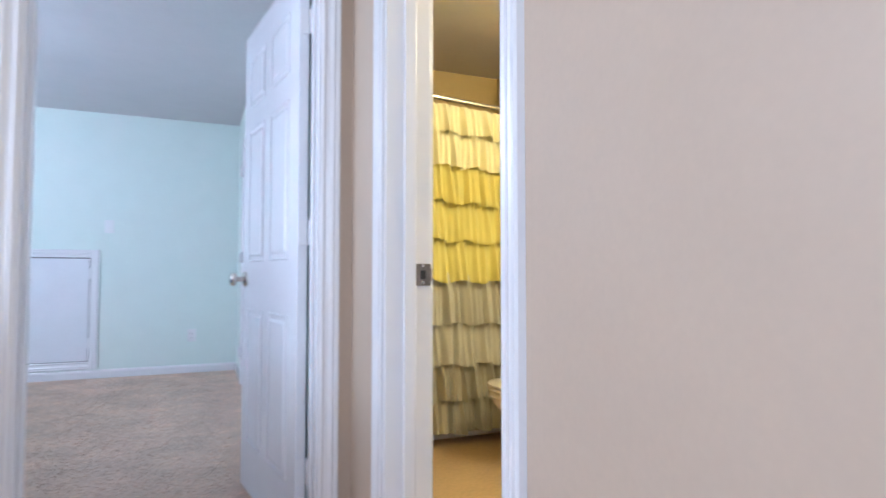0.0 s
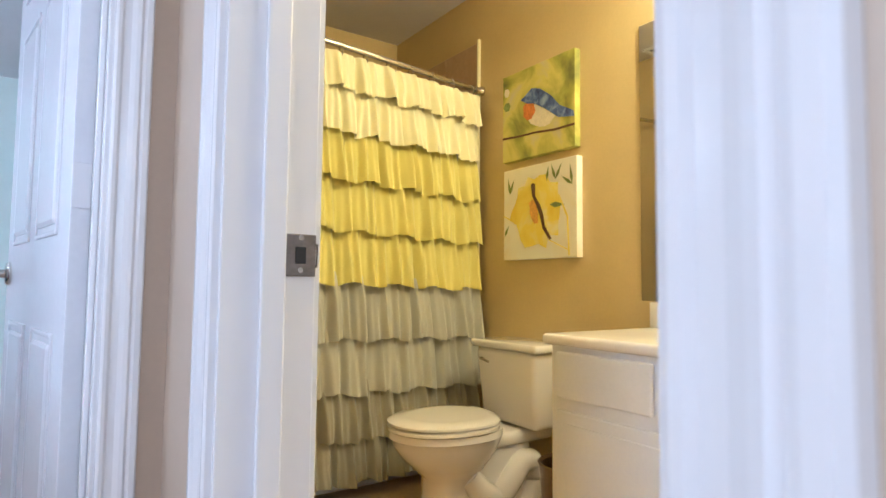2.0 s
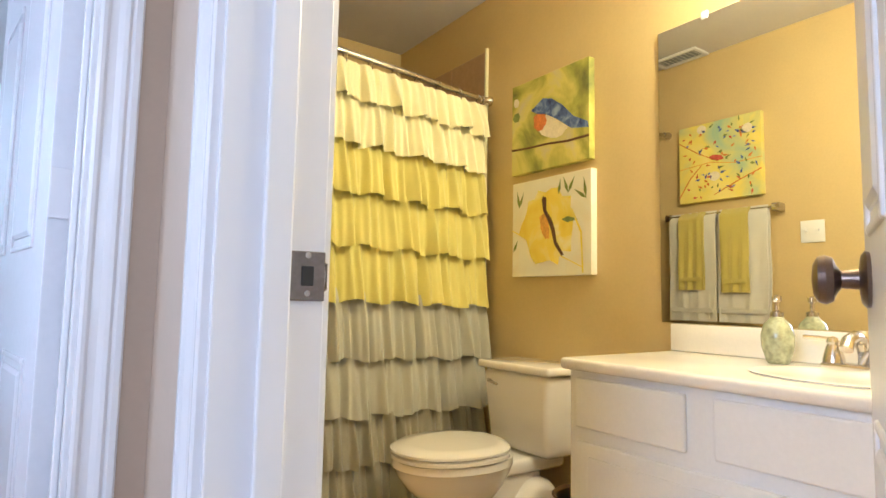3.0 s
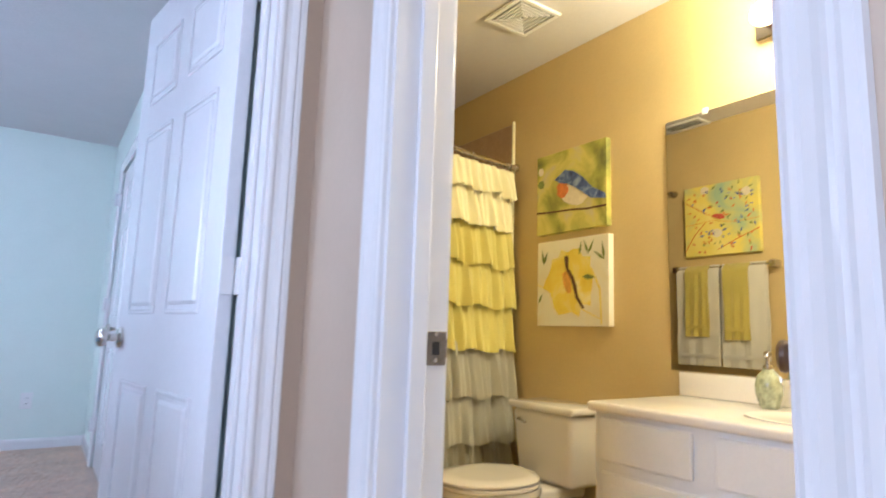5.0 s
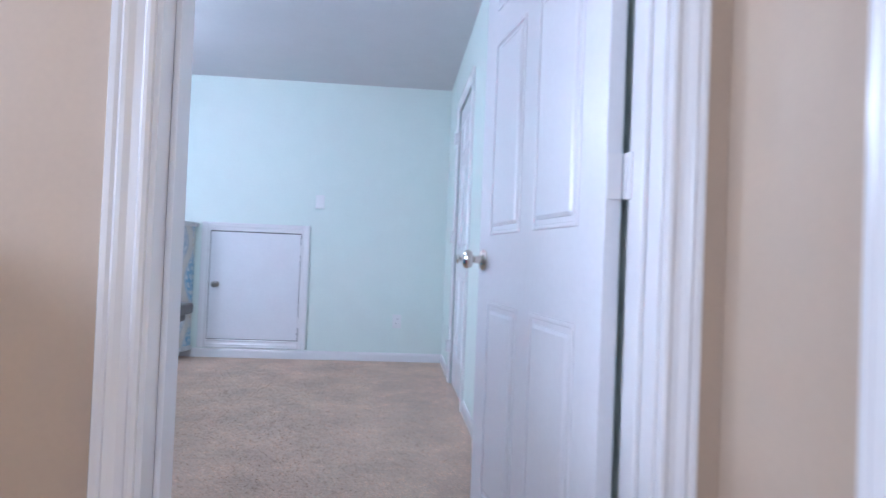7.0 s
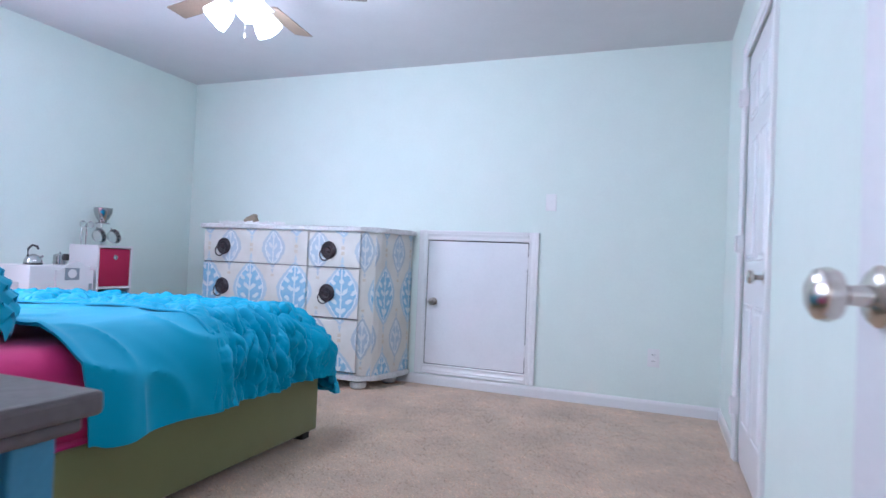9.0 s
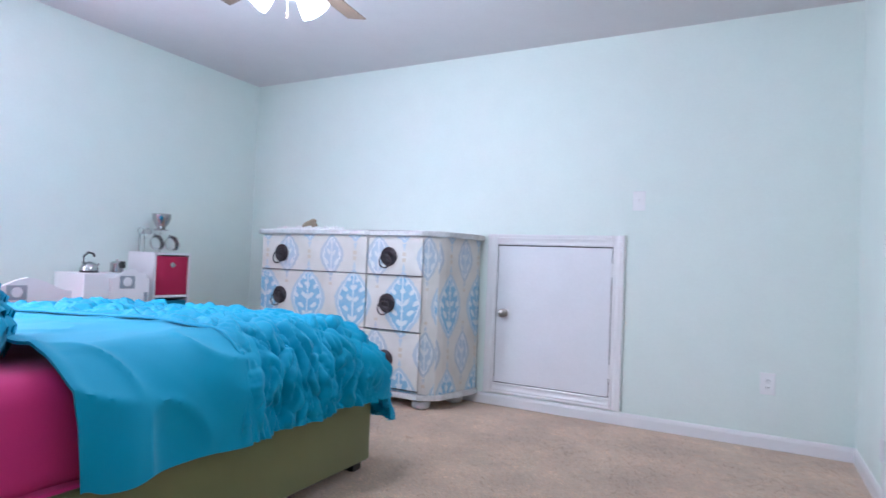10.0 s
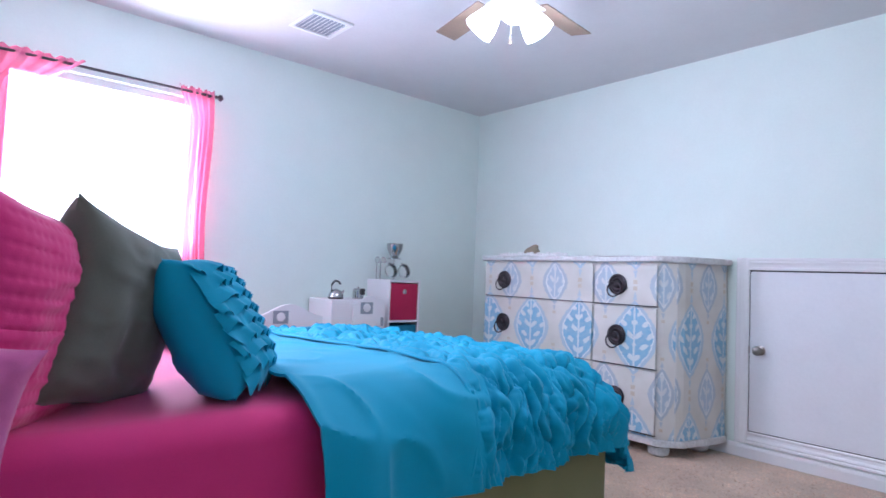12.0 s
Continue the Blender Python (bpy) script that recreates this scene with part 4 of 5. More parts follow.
part("bracket", B((-0.012, -0.001, -0.03), (0.012, 0.05, 0.03), 0.006), M_CHROME, tp)
part("cup", lathe([(0.03, 0), (0.03, 0.02), (0.02, 0.028)], 18, Matrix.Translation((0, 0.045, 0)) @ pose(0, 0, 0, 0, -90)), M_CHROME, tp)

# ---- bedroom
win = thing("window_1", "bright bedroom window with white frame", "window", kind="structure")
for a, b in (((WY0, WZ0), (WY0 + 0.04, WZ1)), ((WY1 - 0.04, WZ0), (WY1, WZ1)), ((WY0 + 0.04, WZ0), (WY1 - 0.04, WZ0 + 0.04)), ((WY0 + 0.04, WZ1 - 0.04), (WY1 - 0.04, WZ1))):
    part("window_frame", B((BX0 - 0.09, a[0], a[1]), (BX0 - 0.05, b[0], b[1]), 0.004), M_WHITE, win, smooth=False)
part("window_sill", B((BX0 - 0.05, WY0 - 0.02, WZ0 - 0.02), (BX0 + 0.03, WY1 + 0.02, WZ0 - 0.001), 0.004), M_WHITE, win, smooth=False)
bd = structure("backdrop", B((BX0 - 0.50, 1.5, -0.3), (BX0 - 0.48, 5.6, 3.6)), M_SKYGLOW, "plain white daylight outside the window", "backdrop")
cr = thing("curtain_rod", "dark metal curtain rod with knob finials", "curtain rod")
part("pole", tube([(BX0 + 0.07, 2.82, 2.047), (BX0 + 0.07, 4.085, 2.047)], 0.008, 10), M_IRON, cr)
for y, s in ((2.80, -1), (4.10, 1)):
    part("finial", lathe([(0.008, -0.02), (0.014, -0.012), (0.008, -0.004), (0.02, 0.008), (0.022, 0.018), (0.01, 0.03), (0.002, 0.034)], 14, Matrix.Translation((BX0 + 0.07, y, 2.047)) @ pose(0, 0, 0, -90 * s)), M_IRON, cr)
    part("bracket", B((BX0 + 0.001, y - s * 0.06 - 0.008, 2.032), (BX0 + 0.075, y - s * 0.06 + 0.008, 2.044), 0.002), M_IRON, cr)


def voile(y0, y1, seedv, top_y):
    c = thing("sheer_curtain", "sheer hot pink curtain panel on the rod", "curtain", group="sheer curtains at the window")

    def fn(u, v):
        k = 1 - (1 - v) * 0.0
        top = max(0.0, (v - 0.86) / 0.14)
        ya, yb = y0, y1 + (top_y - y1) * top ** 0.8 if top_y > y1 else y1
        if top_y < y0:
            ya = y0 + (top_y - y0) * top ** 0.8
        y = ya + (yb - ya) * u
        return (BX0 + 0.07 + 0.014 * math.sin(u * 32 + seedv) + 0.01 * math.sin(u * 13 + 2 * v), y + 0.01 * math.sin(7 * v + seedv), 0.80 + (2.075 - 0.80) * v + 0.006 * math.sin(60 * u))

    part("panel", sheet(fn, 70, 30), M_SHEER, c)


voile(2.90, 3.13, 1, 3.37)
voile(3.92, 4.07, 2, 3.86)

# bed
SX0, SX1, FY0, FY1 = -2.86, -1.27, 2.72, 4.965
bed = thing("bed", "queen bed on an olive upholstered base", "bed")
part("side_rail", B((SX1 - 0.06, FY0, 0.045), (SX1, FY1, 0.325), 0.012, 3), M_OLIVE, bed)
part("side_rail", B((SX0, FY0, 0.045), (SX0 + 0.06, FY1, 0.325), 0.012, 3), M_OLIVE, bed)
part("foot_rail", B((SX0 + 0.061, FY1 - 0.06, 0.045), (SX1 - 0.061, FY1 + 0.003, 0.325), 0.012, 3), M_OLIVE, bed)
part("platform", B((SX0 + 0.06, FY0, 0.20), (SX1 - 0.06, FY1 - 0.06, 0.30)), M_OLIVE, bed, smooth=False)
for x in (SX0 + 0.05, SX1 - 0.06):
    for y in (FY0 + 0.06, FY1 - 0.05):
        part("leg", B((x - 0.03, y - 0.03, 0.0), (x + 0.03, y + 0.03, 0.05), 0.004), M_LEGW, bed, "short black wooden foot", smooth=False)
matt = thing("mattress", "mattress in a magenta pink fitted sheet", "mattress")
mb = B((SX0 + 0.03, FY0 + 0.01, 0.302), (SX1 - 0.03, FY1 - 0.15, 0.632), 0.08, 6)
bmesh.ops.subdivide_edges(mb, edges=[e for e in mb.edges if e.calc_length() > 0.3], cuts=14, use_grid_fill=True)
for v in mb.verts:
    v.co += Vector((0.012 * noise.noise(v.co * 4), 0, 0.012 * noise.noise(v.co * 5 + Vector((3, 1, 0)))))
    if v.co.x > SX1 - 0.06 and v.co.z < 0.58:
        v.co.x += 0.008 * math.sin(v.co.y * 24 + 3 * v.co.z)
part("sheet", mb, M_PINK, matt)
part("hem", B((SX0 + 0.02, FY0 + 0.02, 0.303), (SX1 - 0.016, FY1 - 0.155, 0.335), 0.008, 3), M_PINK, matt, "gathered sheet hem at the rail")


def drape(x_along, top, xe, rad, zmin):
    """x, z of a cloth lying at height top and falling over an edge at xe with rounding rad; x_along is arc length past the edge's start."""
    if x_along <= 0:
        return xe - rad + x_along, top
    arc = rad * math.pi / 2
    if x_along < arc:
        a = x_along / rad
        return xe - rad + rad * math.sin(a), top - rad + rad * math.cos(a)
    return xe + 0.04 * (x_along - arc), top - rad - (x_along - arc)


duv = thing("duvet", "turquoise duvet with a ruched lower half", "duvet")
TOP = 0.678
YF = FY1 + 0.02


def duvet_point(s, q, lift):
    """s runs across the bed from the far side, q along it towards the foot."""
    width = 1.535
    over = q - (YF - 0.28)
    x, z = drape(s - width, TOP, SX1 + 0.05, 0.22, 0.3)
    y = q
    if over > 0:
        y, fall = drape(over, 0.0, YF, 0.28, 0)
        z = TOP - min(((TOP - z) ** 2.6 + (-fall) ** 2.6) ** (1 / 2.6), 0.46)
    side = max(0.0, s - width)
    z += 0.014 * noise.noise((x * 3.1, q * 3.1, z * 2)) * (1 if side == 0 else 0.2)
    if side > 0.10:
        k = min(1, (side - 0.10) / 0.3)
        x += k * (0.020 * math.sin(q * 17 + 1.6 * side + 2.2 * noise.noise((q * 3, 0, 0))) + 0.02)
    z += lift - 0.030 * max(0.0, -1.6 - x) / 1.2
    return x, y, z, side


def plain(u, v):
    s = 2.015 * u
    start = 3.54 + 0.05 * math.sin(u * 3)
    if s > 1.5:
        start += 0.07 * ((s - 1.5) / 0.5)
    q = start + (4.25 - start) * v
    if s > 1.6:
        q -= 0.10 * v * ((s - 1.6) / 0.4) ** 1.5
    x, y, z, side = duvet_point(s, q, 0.004)
    fold = (1 - abs(noise.noise((s * 1.5 + q * 2.4, q * 2.6 - s * 2.2, 4)))) ** 9
    z += 0.012 * math.exp(-((v - 0.02) / 0.04) ** 2) + 0.006 * noise.noise((s * 5, q * 6, 1)) + 0.012 * fold
    if side > 0.08:
        x += 0.024 * noise.noise((q * 4.5 - side * 3, side * 2, 6)) + 0.018 * fold
    return (x, y, z)


def ruched(u, v):
    """Gathered cloth: puffs drawn out along the rows, with sharp creases between."""
    s = 2.01 * u
    q = 4.16 + (YF + 0.33 - 4.16) * v
    if s > 1.6:
        q -= 0.07 * (1 - v) * ((s - 1.6) / 0.4) ** 1.5
    x, y, z, side = duvet_point(s, q, 0.012)
    wq = q + 0.030 * noise.noise((s * 7, q * 6, 2)) + 0.014 * noise.noise((s * 17, q * 14, 5)) + 0.16 * s
    ws = s - 0.5 * q + 0.03 * noise.noise((s * 6, q * 6, 9))
    a = abs(noise.noise((ws * 4.5, wq * 16, 1))) ** 0.55
    b = abs(noise.noise((ws * 9.0 + 3, wq * 29, 6))) ** 0.6
    c = abs(noise.noise((ws * 21, wq * 44, 3)))
    near = math.exp(-(v * 1.2 / 0.06) ** 2)
    gather = abs(noise.noise((s * 34, q * 5, 1)))
    d = (0.066 * a + 0.036 * b + 0.012 * c - 0.028) * (1 - 0.75 * near) + 0.016 * near * gather
    d *= min(1.0, v * 1.2 / 0.02) * (0.72 + 0.33 * min(1.0, side / 0.3))
    ca = min(1.0, side / 0.34) * math.pi / 2
    over = max(0.0, min(1.0, (q - YF + 0.28) / 0.44)) * math.pi / 2
    return (x + d * math.sin(ca) * math.cos(over), y + d * math.sin(over), z + d * math.cos(ca) * math.cos(over))


part("plain_cover", sheet(plain, 150, 60, 0.010), M_TURQ, duv)
part("seam", tube([Vector(duvet_point(1.97 * i / 80, 4.168 - 0.075 * max(0.0, (1.97 * i / 80 - 1.6) / 0.4) ** 1.5, 0.016)[:3]) for i in range(81)], 0.006, 8), M_TURQ, duv, "corded seam between plain and gathered fabric")
part("ruched_cover", sheet(ruched, 420, 300), M_TURQ, duv, "gathered turquoise fabric")


def pillow(name, label, place, rot, w, h, t, material, extra=None, corner=0.10, group=""):
    """A stuffed pillow standing in its local xz plane."""
    p = thing(name, label, "pillow", group=group)
    p.matrix_basis = pose(*place, *rot)
    bm = bmesh.new()
    n = 96 if extra else 44
    grids = []
    for s in (-1, 1):
        g = []
        for j in range(n + 1):
            row = []
            for i in range(n + 1):
                a, b = 2 * i / n - 1, 2 * j / n - 1
                pin = 1 - corner * (b * b) * (1 - abs(a) ** 3)
                pin2 = 1 - corner * (a * a) * (1 - abs(b) ** 3)
                puff = max(0.0, (1 - a ** 4) * (1 - b ** 4)) ** 0.55
                y = s * t / 2 * puff
                if extra:
                    y += s * extra(a, b) * min(1, puff * 2)
                y += s * (0.010 * noise.noise((a * 3 + s, b * 3, place[0])) + 0.007 * (1 - abs(noise.noise((a * 1.6 + b * 2.2, b * 2.5 - a * 1.1, place[1])))) ** 5) * puff
                row.append(bm.verts.new((w / 2 * a * pin2, y, h / 2 * b * pin)))
            g.append(row)
        for j in range(n):
            for i in range(n):
                bm.faces.new((g[j][i], g[j][i + 1], g[j + 1][i + 1], g[j + 1][i]))
    bmesh.ops.remove_doubles(bm, verts=bm.verts, dist=0.0008)
    part("cushion", bm, material, p)
    return p


quilt = lambda a, b: 0.0042 * (abs(math.sin(b * 27)) ** 0.45 - 1) + 0.0012 * math.sin(a * 75) * (1 - abs(math.sin(b * 27)))
pillow("pillow", "magenta quilted pillow leaning at the bed head", (-1.50, 2.955, 0.85), (-8, -6, -30), 0.60, 0.56, 0.26, M_PINK, quilt, group="pillows on the bed")
pillow("pillow", "pale pink pillow sham at the bed head", (-1.27, 2.775, 0.725), (-2, 12, 82), 0.42, 0.28, 0.10, M_LPINK, group="pillows on the bed")
pillow("pillow", "grey olive square pillow leaning on a pink pillow", (-1.61, 3.175, 0.855), (-8, -12, -42), 0.51, 0.50, 0.20, M_SLATE, group="pillows on the bed")
blue = pillow("pillow", "turquoise ruffled accent pillow on the bed", (-1.63, 3.46, 0.805), (30, -6, -30), 0.43, 0.42, 0.22, M_TURQ, group="pillows on the bed")
for r in range(9):
    zc = 0.185 - 0.042 * r

    def frill(u, v, zc=zc, r=r):
        a = (u * 2 - 1) * 0.95
        b = (zc - 0.05 * v) / 0.21
        puff = max(0.0, (1 - a ** 4) * (1 - min(1, abs(b)) ** 4)) ** 0.55
        wave = math.sin(u * 46 + r * 2.1 + 3 * noise.noise((u * 7, r * 1.3, 2))) + 0.6 * noise.noise((u * 26, r, 0))
        y = 0.112 * puff + 0.003 + v * (0.015 + 0.009 * wave)
        return (0.215 * a, y, zc - 0.056 * v + 0.009 * wave * v + 0.012 * noise.noise((u * 4, r, 5)))

    part("frill", sheet(frill, 130, 5), M_TURQ, blue)

# dresser
dr = thing("dresser", "tall cream dresser papered with blue ogee medallions", "dresser")
FYD, DX0, DX1 = 5.985, -3.03, -1.43


def outline(grow, z):
    g = grow
    pts = [(DX0 - g, 6.44), (DX0 - g, FYD + 0.03 - g), (DX0 + 0.03, FYD - g), (-2.06, FYD - 0.012 - g), (-2.03, FYD + 0.004 - g), (-1.62, FYD + 0.004 - g), (-1.585, FYD + 0.018 - g), (-1.525, FYD + 0.06 - g * 0.7), (-1.50 + g * 0.8, FYD + 0.10 - g * 0.3), (-1.465 + g, FYD + 0.25), (DX1 - 0.005 + g, 6.34), (DX1 + 0.012 + g, 6.44)]
    return [(x, y, z) for x, y in pts]


def prism(grow, z0, z1, bevel=0.0):
    bm = bmesh.new()
    lo, hi = [bm.verts.new(p) for p in outline(grow, z0)], [bm.verts.new(p) for p in outline(grow, z1)]
    k = len(lo)
    for i in range(k):
        bm.faces.new((lo[i], lo[(i + 1) % k], hi[(i + 1) % k], hi[i]))
    caps = [bm.faces.new(lo[::-1]), bm.faces.new(hi)]
    if bevel:
        bmesh.ops.bevel(bm, geom=[e for f in caps for e in f.edges], offset=bevel, segments=2, affect="EDGES", profile=0.5)
    return bm


M_DTOP = mat("distressed_white_paint", (0.60, 0.60, 0.60), 0.4, vary=0.25, scale=14, fine=80, bump=0.15)
part("body", prism(0.0, 0.105, 1.118), M_DAMASK, dr, smooth=False)
part("top", prism(0.030, 1.119, 1.155, 0.009), M_DTOP, dr, "worn white moulded top", smooth=False)
part("plinth", prism(0.014, 0.066, 0.104, 0.006), M_DTOP, dr, "worn white base moulding", smooth=False)
for x, y in ((-2.9, 6.05), (-1.63, 6.06), (-1.54, 6.36), (-2.95, 6.36)):
    part("foot", lathe([(0.035, 0.0), (0.055, 0.012), (0.062, 0.033), (0.055, 0.055), (0.035, 0.066)], 20, Matrix.Translation((x, y, 0.0))), M_DTOP, dr)
for z0, z1 in ((0.862, 1.100), (0.500, 0.848), (0.125, 0.486)):
    drawer = part("drawer", B((DX0 + 0.035, FYD - 0.021, z0), (-2.045, FYD - 0.0125, z1), 0.003), M_DAMASK, dr, smooth=False)
    drawer2 = part("drawer", B((-2.035, FYD - 0.012, z0), (-1.615, FYD + 0.003, z1), 0.003), M_DAMASK, dr, smooth=False)
    for dd, x, y in ((drawer, -2.80, FYD - 0.021), (drawer2, -1.87, FYD - 0.012)):
        zc = (z0 + z1) / 2
        pull = part("pull", lathe([(0.062, 0), (0.064, 0.006), (0.052, 0.012), (0.046, 0.008), (0.036, 0.014), (0.024, 0.010), (0.018, 0.022), (0.003, 0.026)], 28, Matrix.Translation((x, y, zc)) @ pose(0, 0, 0, 90)), M_IRON, dd, "round dark iron pull")
        part("ring", tube([(x + 0.045 * math.sin(a) - 0.008, y - 0.026 - 0.008 * (1 - math.cos(a)), zc - 0.03 + 0.045 * math.cos(a)) for a in [2 * math.pi * k / 22 for k in range(23)]], 0.0045, 8), M_IRON, pull)
    # Solid dark strip under each drawer, coloured as the shade in its gap.
    part("gap_shade", B((DX0 + 0.033, FYD - 0.0130, z0 - 0.004), (-1.613, FYD + 0.0035, z0 - 0.0005)), M_IRON, dr, smooth=False)
fig = thing("bird_figurine", "small carved wooden ornament on the dresser", "ornament", (-2.70, 6.12, 1.156))
fb_ = loft([(0, 0, 0.0, 0.03, 0.03, 0.02, 2), (0, 0, 0.012, 0.05, 0.06, 0.03, 2), (0.0, 0, 0.035, 0.055, 0.09, 0.032, 2), (0.02, 0, 0.06, 0.05, 0.05, 0.028, 2), (0.045, 0, 0.078, 0.03, 0.03, 0.02, 2), (0.05, 0, 0.088, 0.012, 0.012, 0.008, 2)], 20)
part("carving", fb_, M_BIRDW, fig)
sign = thing("ornament_sign", "low row of white cut-out lettering on the dresser", "sign", (-2.95, 6.05, 1.156))
rnd = random.Random(4)
xx = 0.0
while xx < 0.62:
    wd = rnd.uniform(0.018, 0.03)
    part("bar", B((xx, 0, 0.0), (xx + wd, 0.012, rnd.uniform(0.018, 0.032)), 0.002), M_PLASTIC, sign, smooth=False)
    xx += wd + 0.004

# attic access door in the long wall
ac = thing("access_door", "low white access door in a moulded frame", "door", kind="structure")
AX0, AX1, AZ0, AZ1 = -1.365, -0.445, 0.085, 1.168
yw = BY1
for e, s in ((AX0 + 0.072, -1), (AX1 - 0.072, 1)):
    part("casing", profile_strip([(x * s, -y) for x, y in CASING], AZ1 - AZ0, Matrix.Translation((e, yw, AZ0))), M_WHITE, ac, smooth=False)
for z, s in ((AZ0 + 0.072, -1), (AZ1 - 0.072, 1)):
    part("casing", profile_strip([(x * s, -y) for x, y in CASING], AX1 - AX0 - 0.144, Matrix(((0, 0, 1, AX0 + 0.072), (0, 1, 0, yw), (1, 0, 0, z), (0, 0, 0, 1)))), M_WHITE, ac, smooth=False)
# Dark sheet on the wall paints the shade in the gap round the leaf.
part("recess", B((AX0 + 0.072, yw - 0.003, AZ0 + 0.072), (AX1 - 0.072, yw - 0.0005, AZ1 - 0.072)), M_DARK, ac, smooth=False)
leafp = part("door_leaf", B((AX0 + 0.077, yw - 0.009, AZ0 + 0.077), (AX1 - 0.077, yw - 0.0035, AZ1 - 0.080), 0.002), M_DOOR, ac, smooth=False)
part("knob", lathe([(0.028, 0), (0.028, 0.004), (0.012, 0.010), (0.010, 0.028), (0.022, 0.036), (0.027, 0.048), (0.02, 0.058), (0.002, 0.062)], 24, Matrix.Translation((AX0 + 0.135, yw - 0.009, 0.632)) @ pose(0, 0, 0, 90)), M_PLATE, leafp, "round dark nickel knob")
part("latch", B((AX0 + 0.070, yw - 0.012, 0.61), (AX0 + 0.080, yw - 0.003, 0.655), 0.001), M_PLATE, leafp, smooth=False)
for z in (0.32, 0.95):
    part("hinge", lathe([(0.005, -0.045), (0.005, 0.045)], 10, Matrix.Translation((AX1 - 0.074, yw - 0.012, z))), M_WHITE, leafp)

plate("wall_plate", "blank white wall plate above the access door", "wall plate", (-0.372, BY1, 1.385), 0, 0.075, 0.12, "switch")
plate("outlet", "white duplex electrical outlet near the floor", "outlet", (0.344, BY1, 0.358), 0, 0.075, 0.12, "outlet")
vent("ceiling_register", "white slatted air register in the bedroom ceiling", (-2.935, 4.455, H), 0.28, 0.27, False)

# ceiling fan
FX, FY = -1.50, 4.545
fan = thing("ceiling_fan", "ceiling fan with walnut blades and lit glass shades", "ceiling fan", (FX, FY, H - 0.05))
part("canopy", lathe([(0.07, 0.049), (0.068, -0.0), (0.03, -0.055), (0.012, -0.06)], 28), M_WHITE, fan)
part("down_rod", lathe([(0.012, -0.13), (0.012, -0.055)], 14), M_WHITE, fan)
part("motor", lathe([(0.03, -0.12), (0.09, -0.13), (0.11, -0.16), (0.11, -0.21), (0.08, -0.235), (0.05, -0.24)], 32), M_WHITE, fan)
part("light_kit", lathe([(0.045, -0.24), (0.06, -0.255), (0.055, -0.285), (0.03, -0.30), (0.005, -0.305)], 28), M_WHITE, fan)
for i in range(5):
    a = radians(96 + 72 * i)
    m = pose(0, 0, -0.215, 0, 0, math.degrees(a))
    bm = bmesh.new()
    box(bm, (0.18, -0.055, -0.003), (0.56, 0.055, 0.003), 0.002, 2, m @ pose(0, 0, 0, 10))
    blade = part("blade", bm, M_FANWOOD, fan, smooth=False)
    bm = bmesh.new()
    box(bm, (0.09, -0.018, -0.004), (0.22, 0.018, 0.004), 0.002, 2, m @ pose(0, 0, -0.006, 10))
    part("blade_iron", bm, M_WHITE, blade, smooth=False)
for i in range(3):
    a = radians(-41 + 120 * i)
    c, s = math.cos(a), math.sin(a)
    m = pose(0.055 * c, 0.055 * s, -0.275, 0, 0, math.degrees(a)) @ pose(0, 0, 0, 0, 132)
    arm = part("arm", tube([(0.03 * c, 0.03 * s, -0.27), (0.075 * c, 0.075 * s, -0.30)], 0.012, 10), M_WHITE, fan)
    part("shade", lathe([(0.018, 0.02), (0.032, 0.03), (0.050, 0.06), (0.062, 0.10), (0.066, 0.13), (0.045, 0.14), (0.004, 0.142)], 26, m), M_FANBULB, arm, "lit frosted glass shade")
    point("fan_bulb_light", (FX + 0.20 * c, FY + 0.20 * s, H - 0.52), W_FAN, (0.93, 0.96, 1.0), 0.06)
part("pull_chain", tube([(0.0, 0.0, -0.30), (0.0, 0.0, -0.42)], 0.0025, 6), M_CHROME, fan)
part("pull_fob", lathe([(0.004, -0.445), (0.008, -0.435), (0.006, -0.42), (0.002, -0.416)], 10), M_BRONZE, fan)

# side table at the bed head
ns = thing("side_table", "blue painted side table with a dark wood top", "side table")
NX0, NX1, NY0_, NY1_, NZ = -0.86, -0.200, 2.375, 2.825, 0.785
part("top", B((NX0, NY0_, NZ - 0.028), (NX1, NY1_, NZ), 0.007, 3), M_GWOOD, ns, "dark grey-brown plank top", smooth=False)
part("moulding", B((NX0 + 0.014, NY0_ + 0.004, NZ - 0.046), (NX1 - 0.014, NY1_ - 0.014, NZ - 0.0285), 0.006, 3), M_GWOOD, ns, smooth=False)
part("apron", B((NX0 + 0.04, NY0_ + 0.012, NZ - 0.40), (NX1 - 0.045, NY1_ - 0.045, NZ - 0.0465), 0.004), M_BLUEP, ns, smooth=False)
for x in (NX0 + 0.055, NX1 - 0.055):
    for y in (NY0_ + 0.045, NY1_ - 0.055):
        part("leg", B((x - 0.024, y - 0.024, 0.0), (x + 0.024, y + 0.024, NZ - 0.047), 0.004), M_BLUEP, ns, smooth=False)
part("shelf", B((NX0 + 0.04, NY0_ + 0.03, 0.16), (NX1 - 0.04, NY1_ - 0.04, 0.18), 0.003), M_GWOOD, ns, smooth=False)

# play corner by the west wall
pk = thing("toy_kitchen", "white toy kitchen unit with an arched panel", "toy kitchen", (0, 0, 0))
KF = -3.30
part("cabinet", B((BX0 + 0.014, 4.83, 0.0), (KF, 5.245, 0.80), 0.006), M_TOYW, pk, smooth=False)


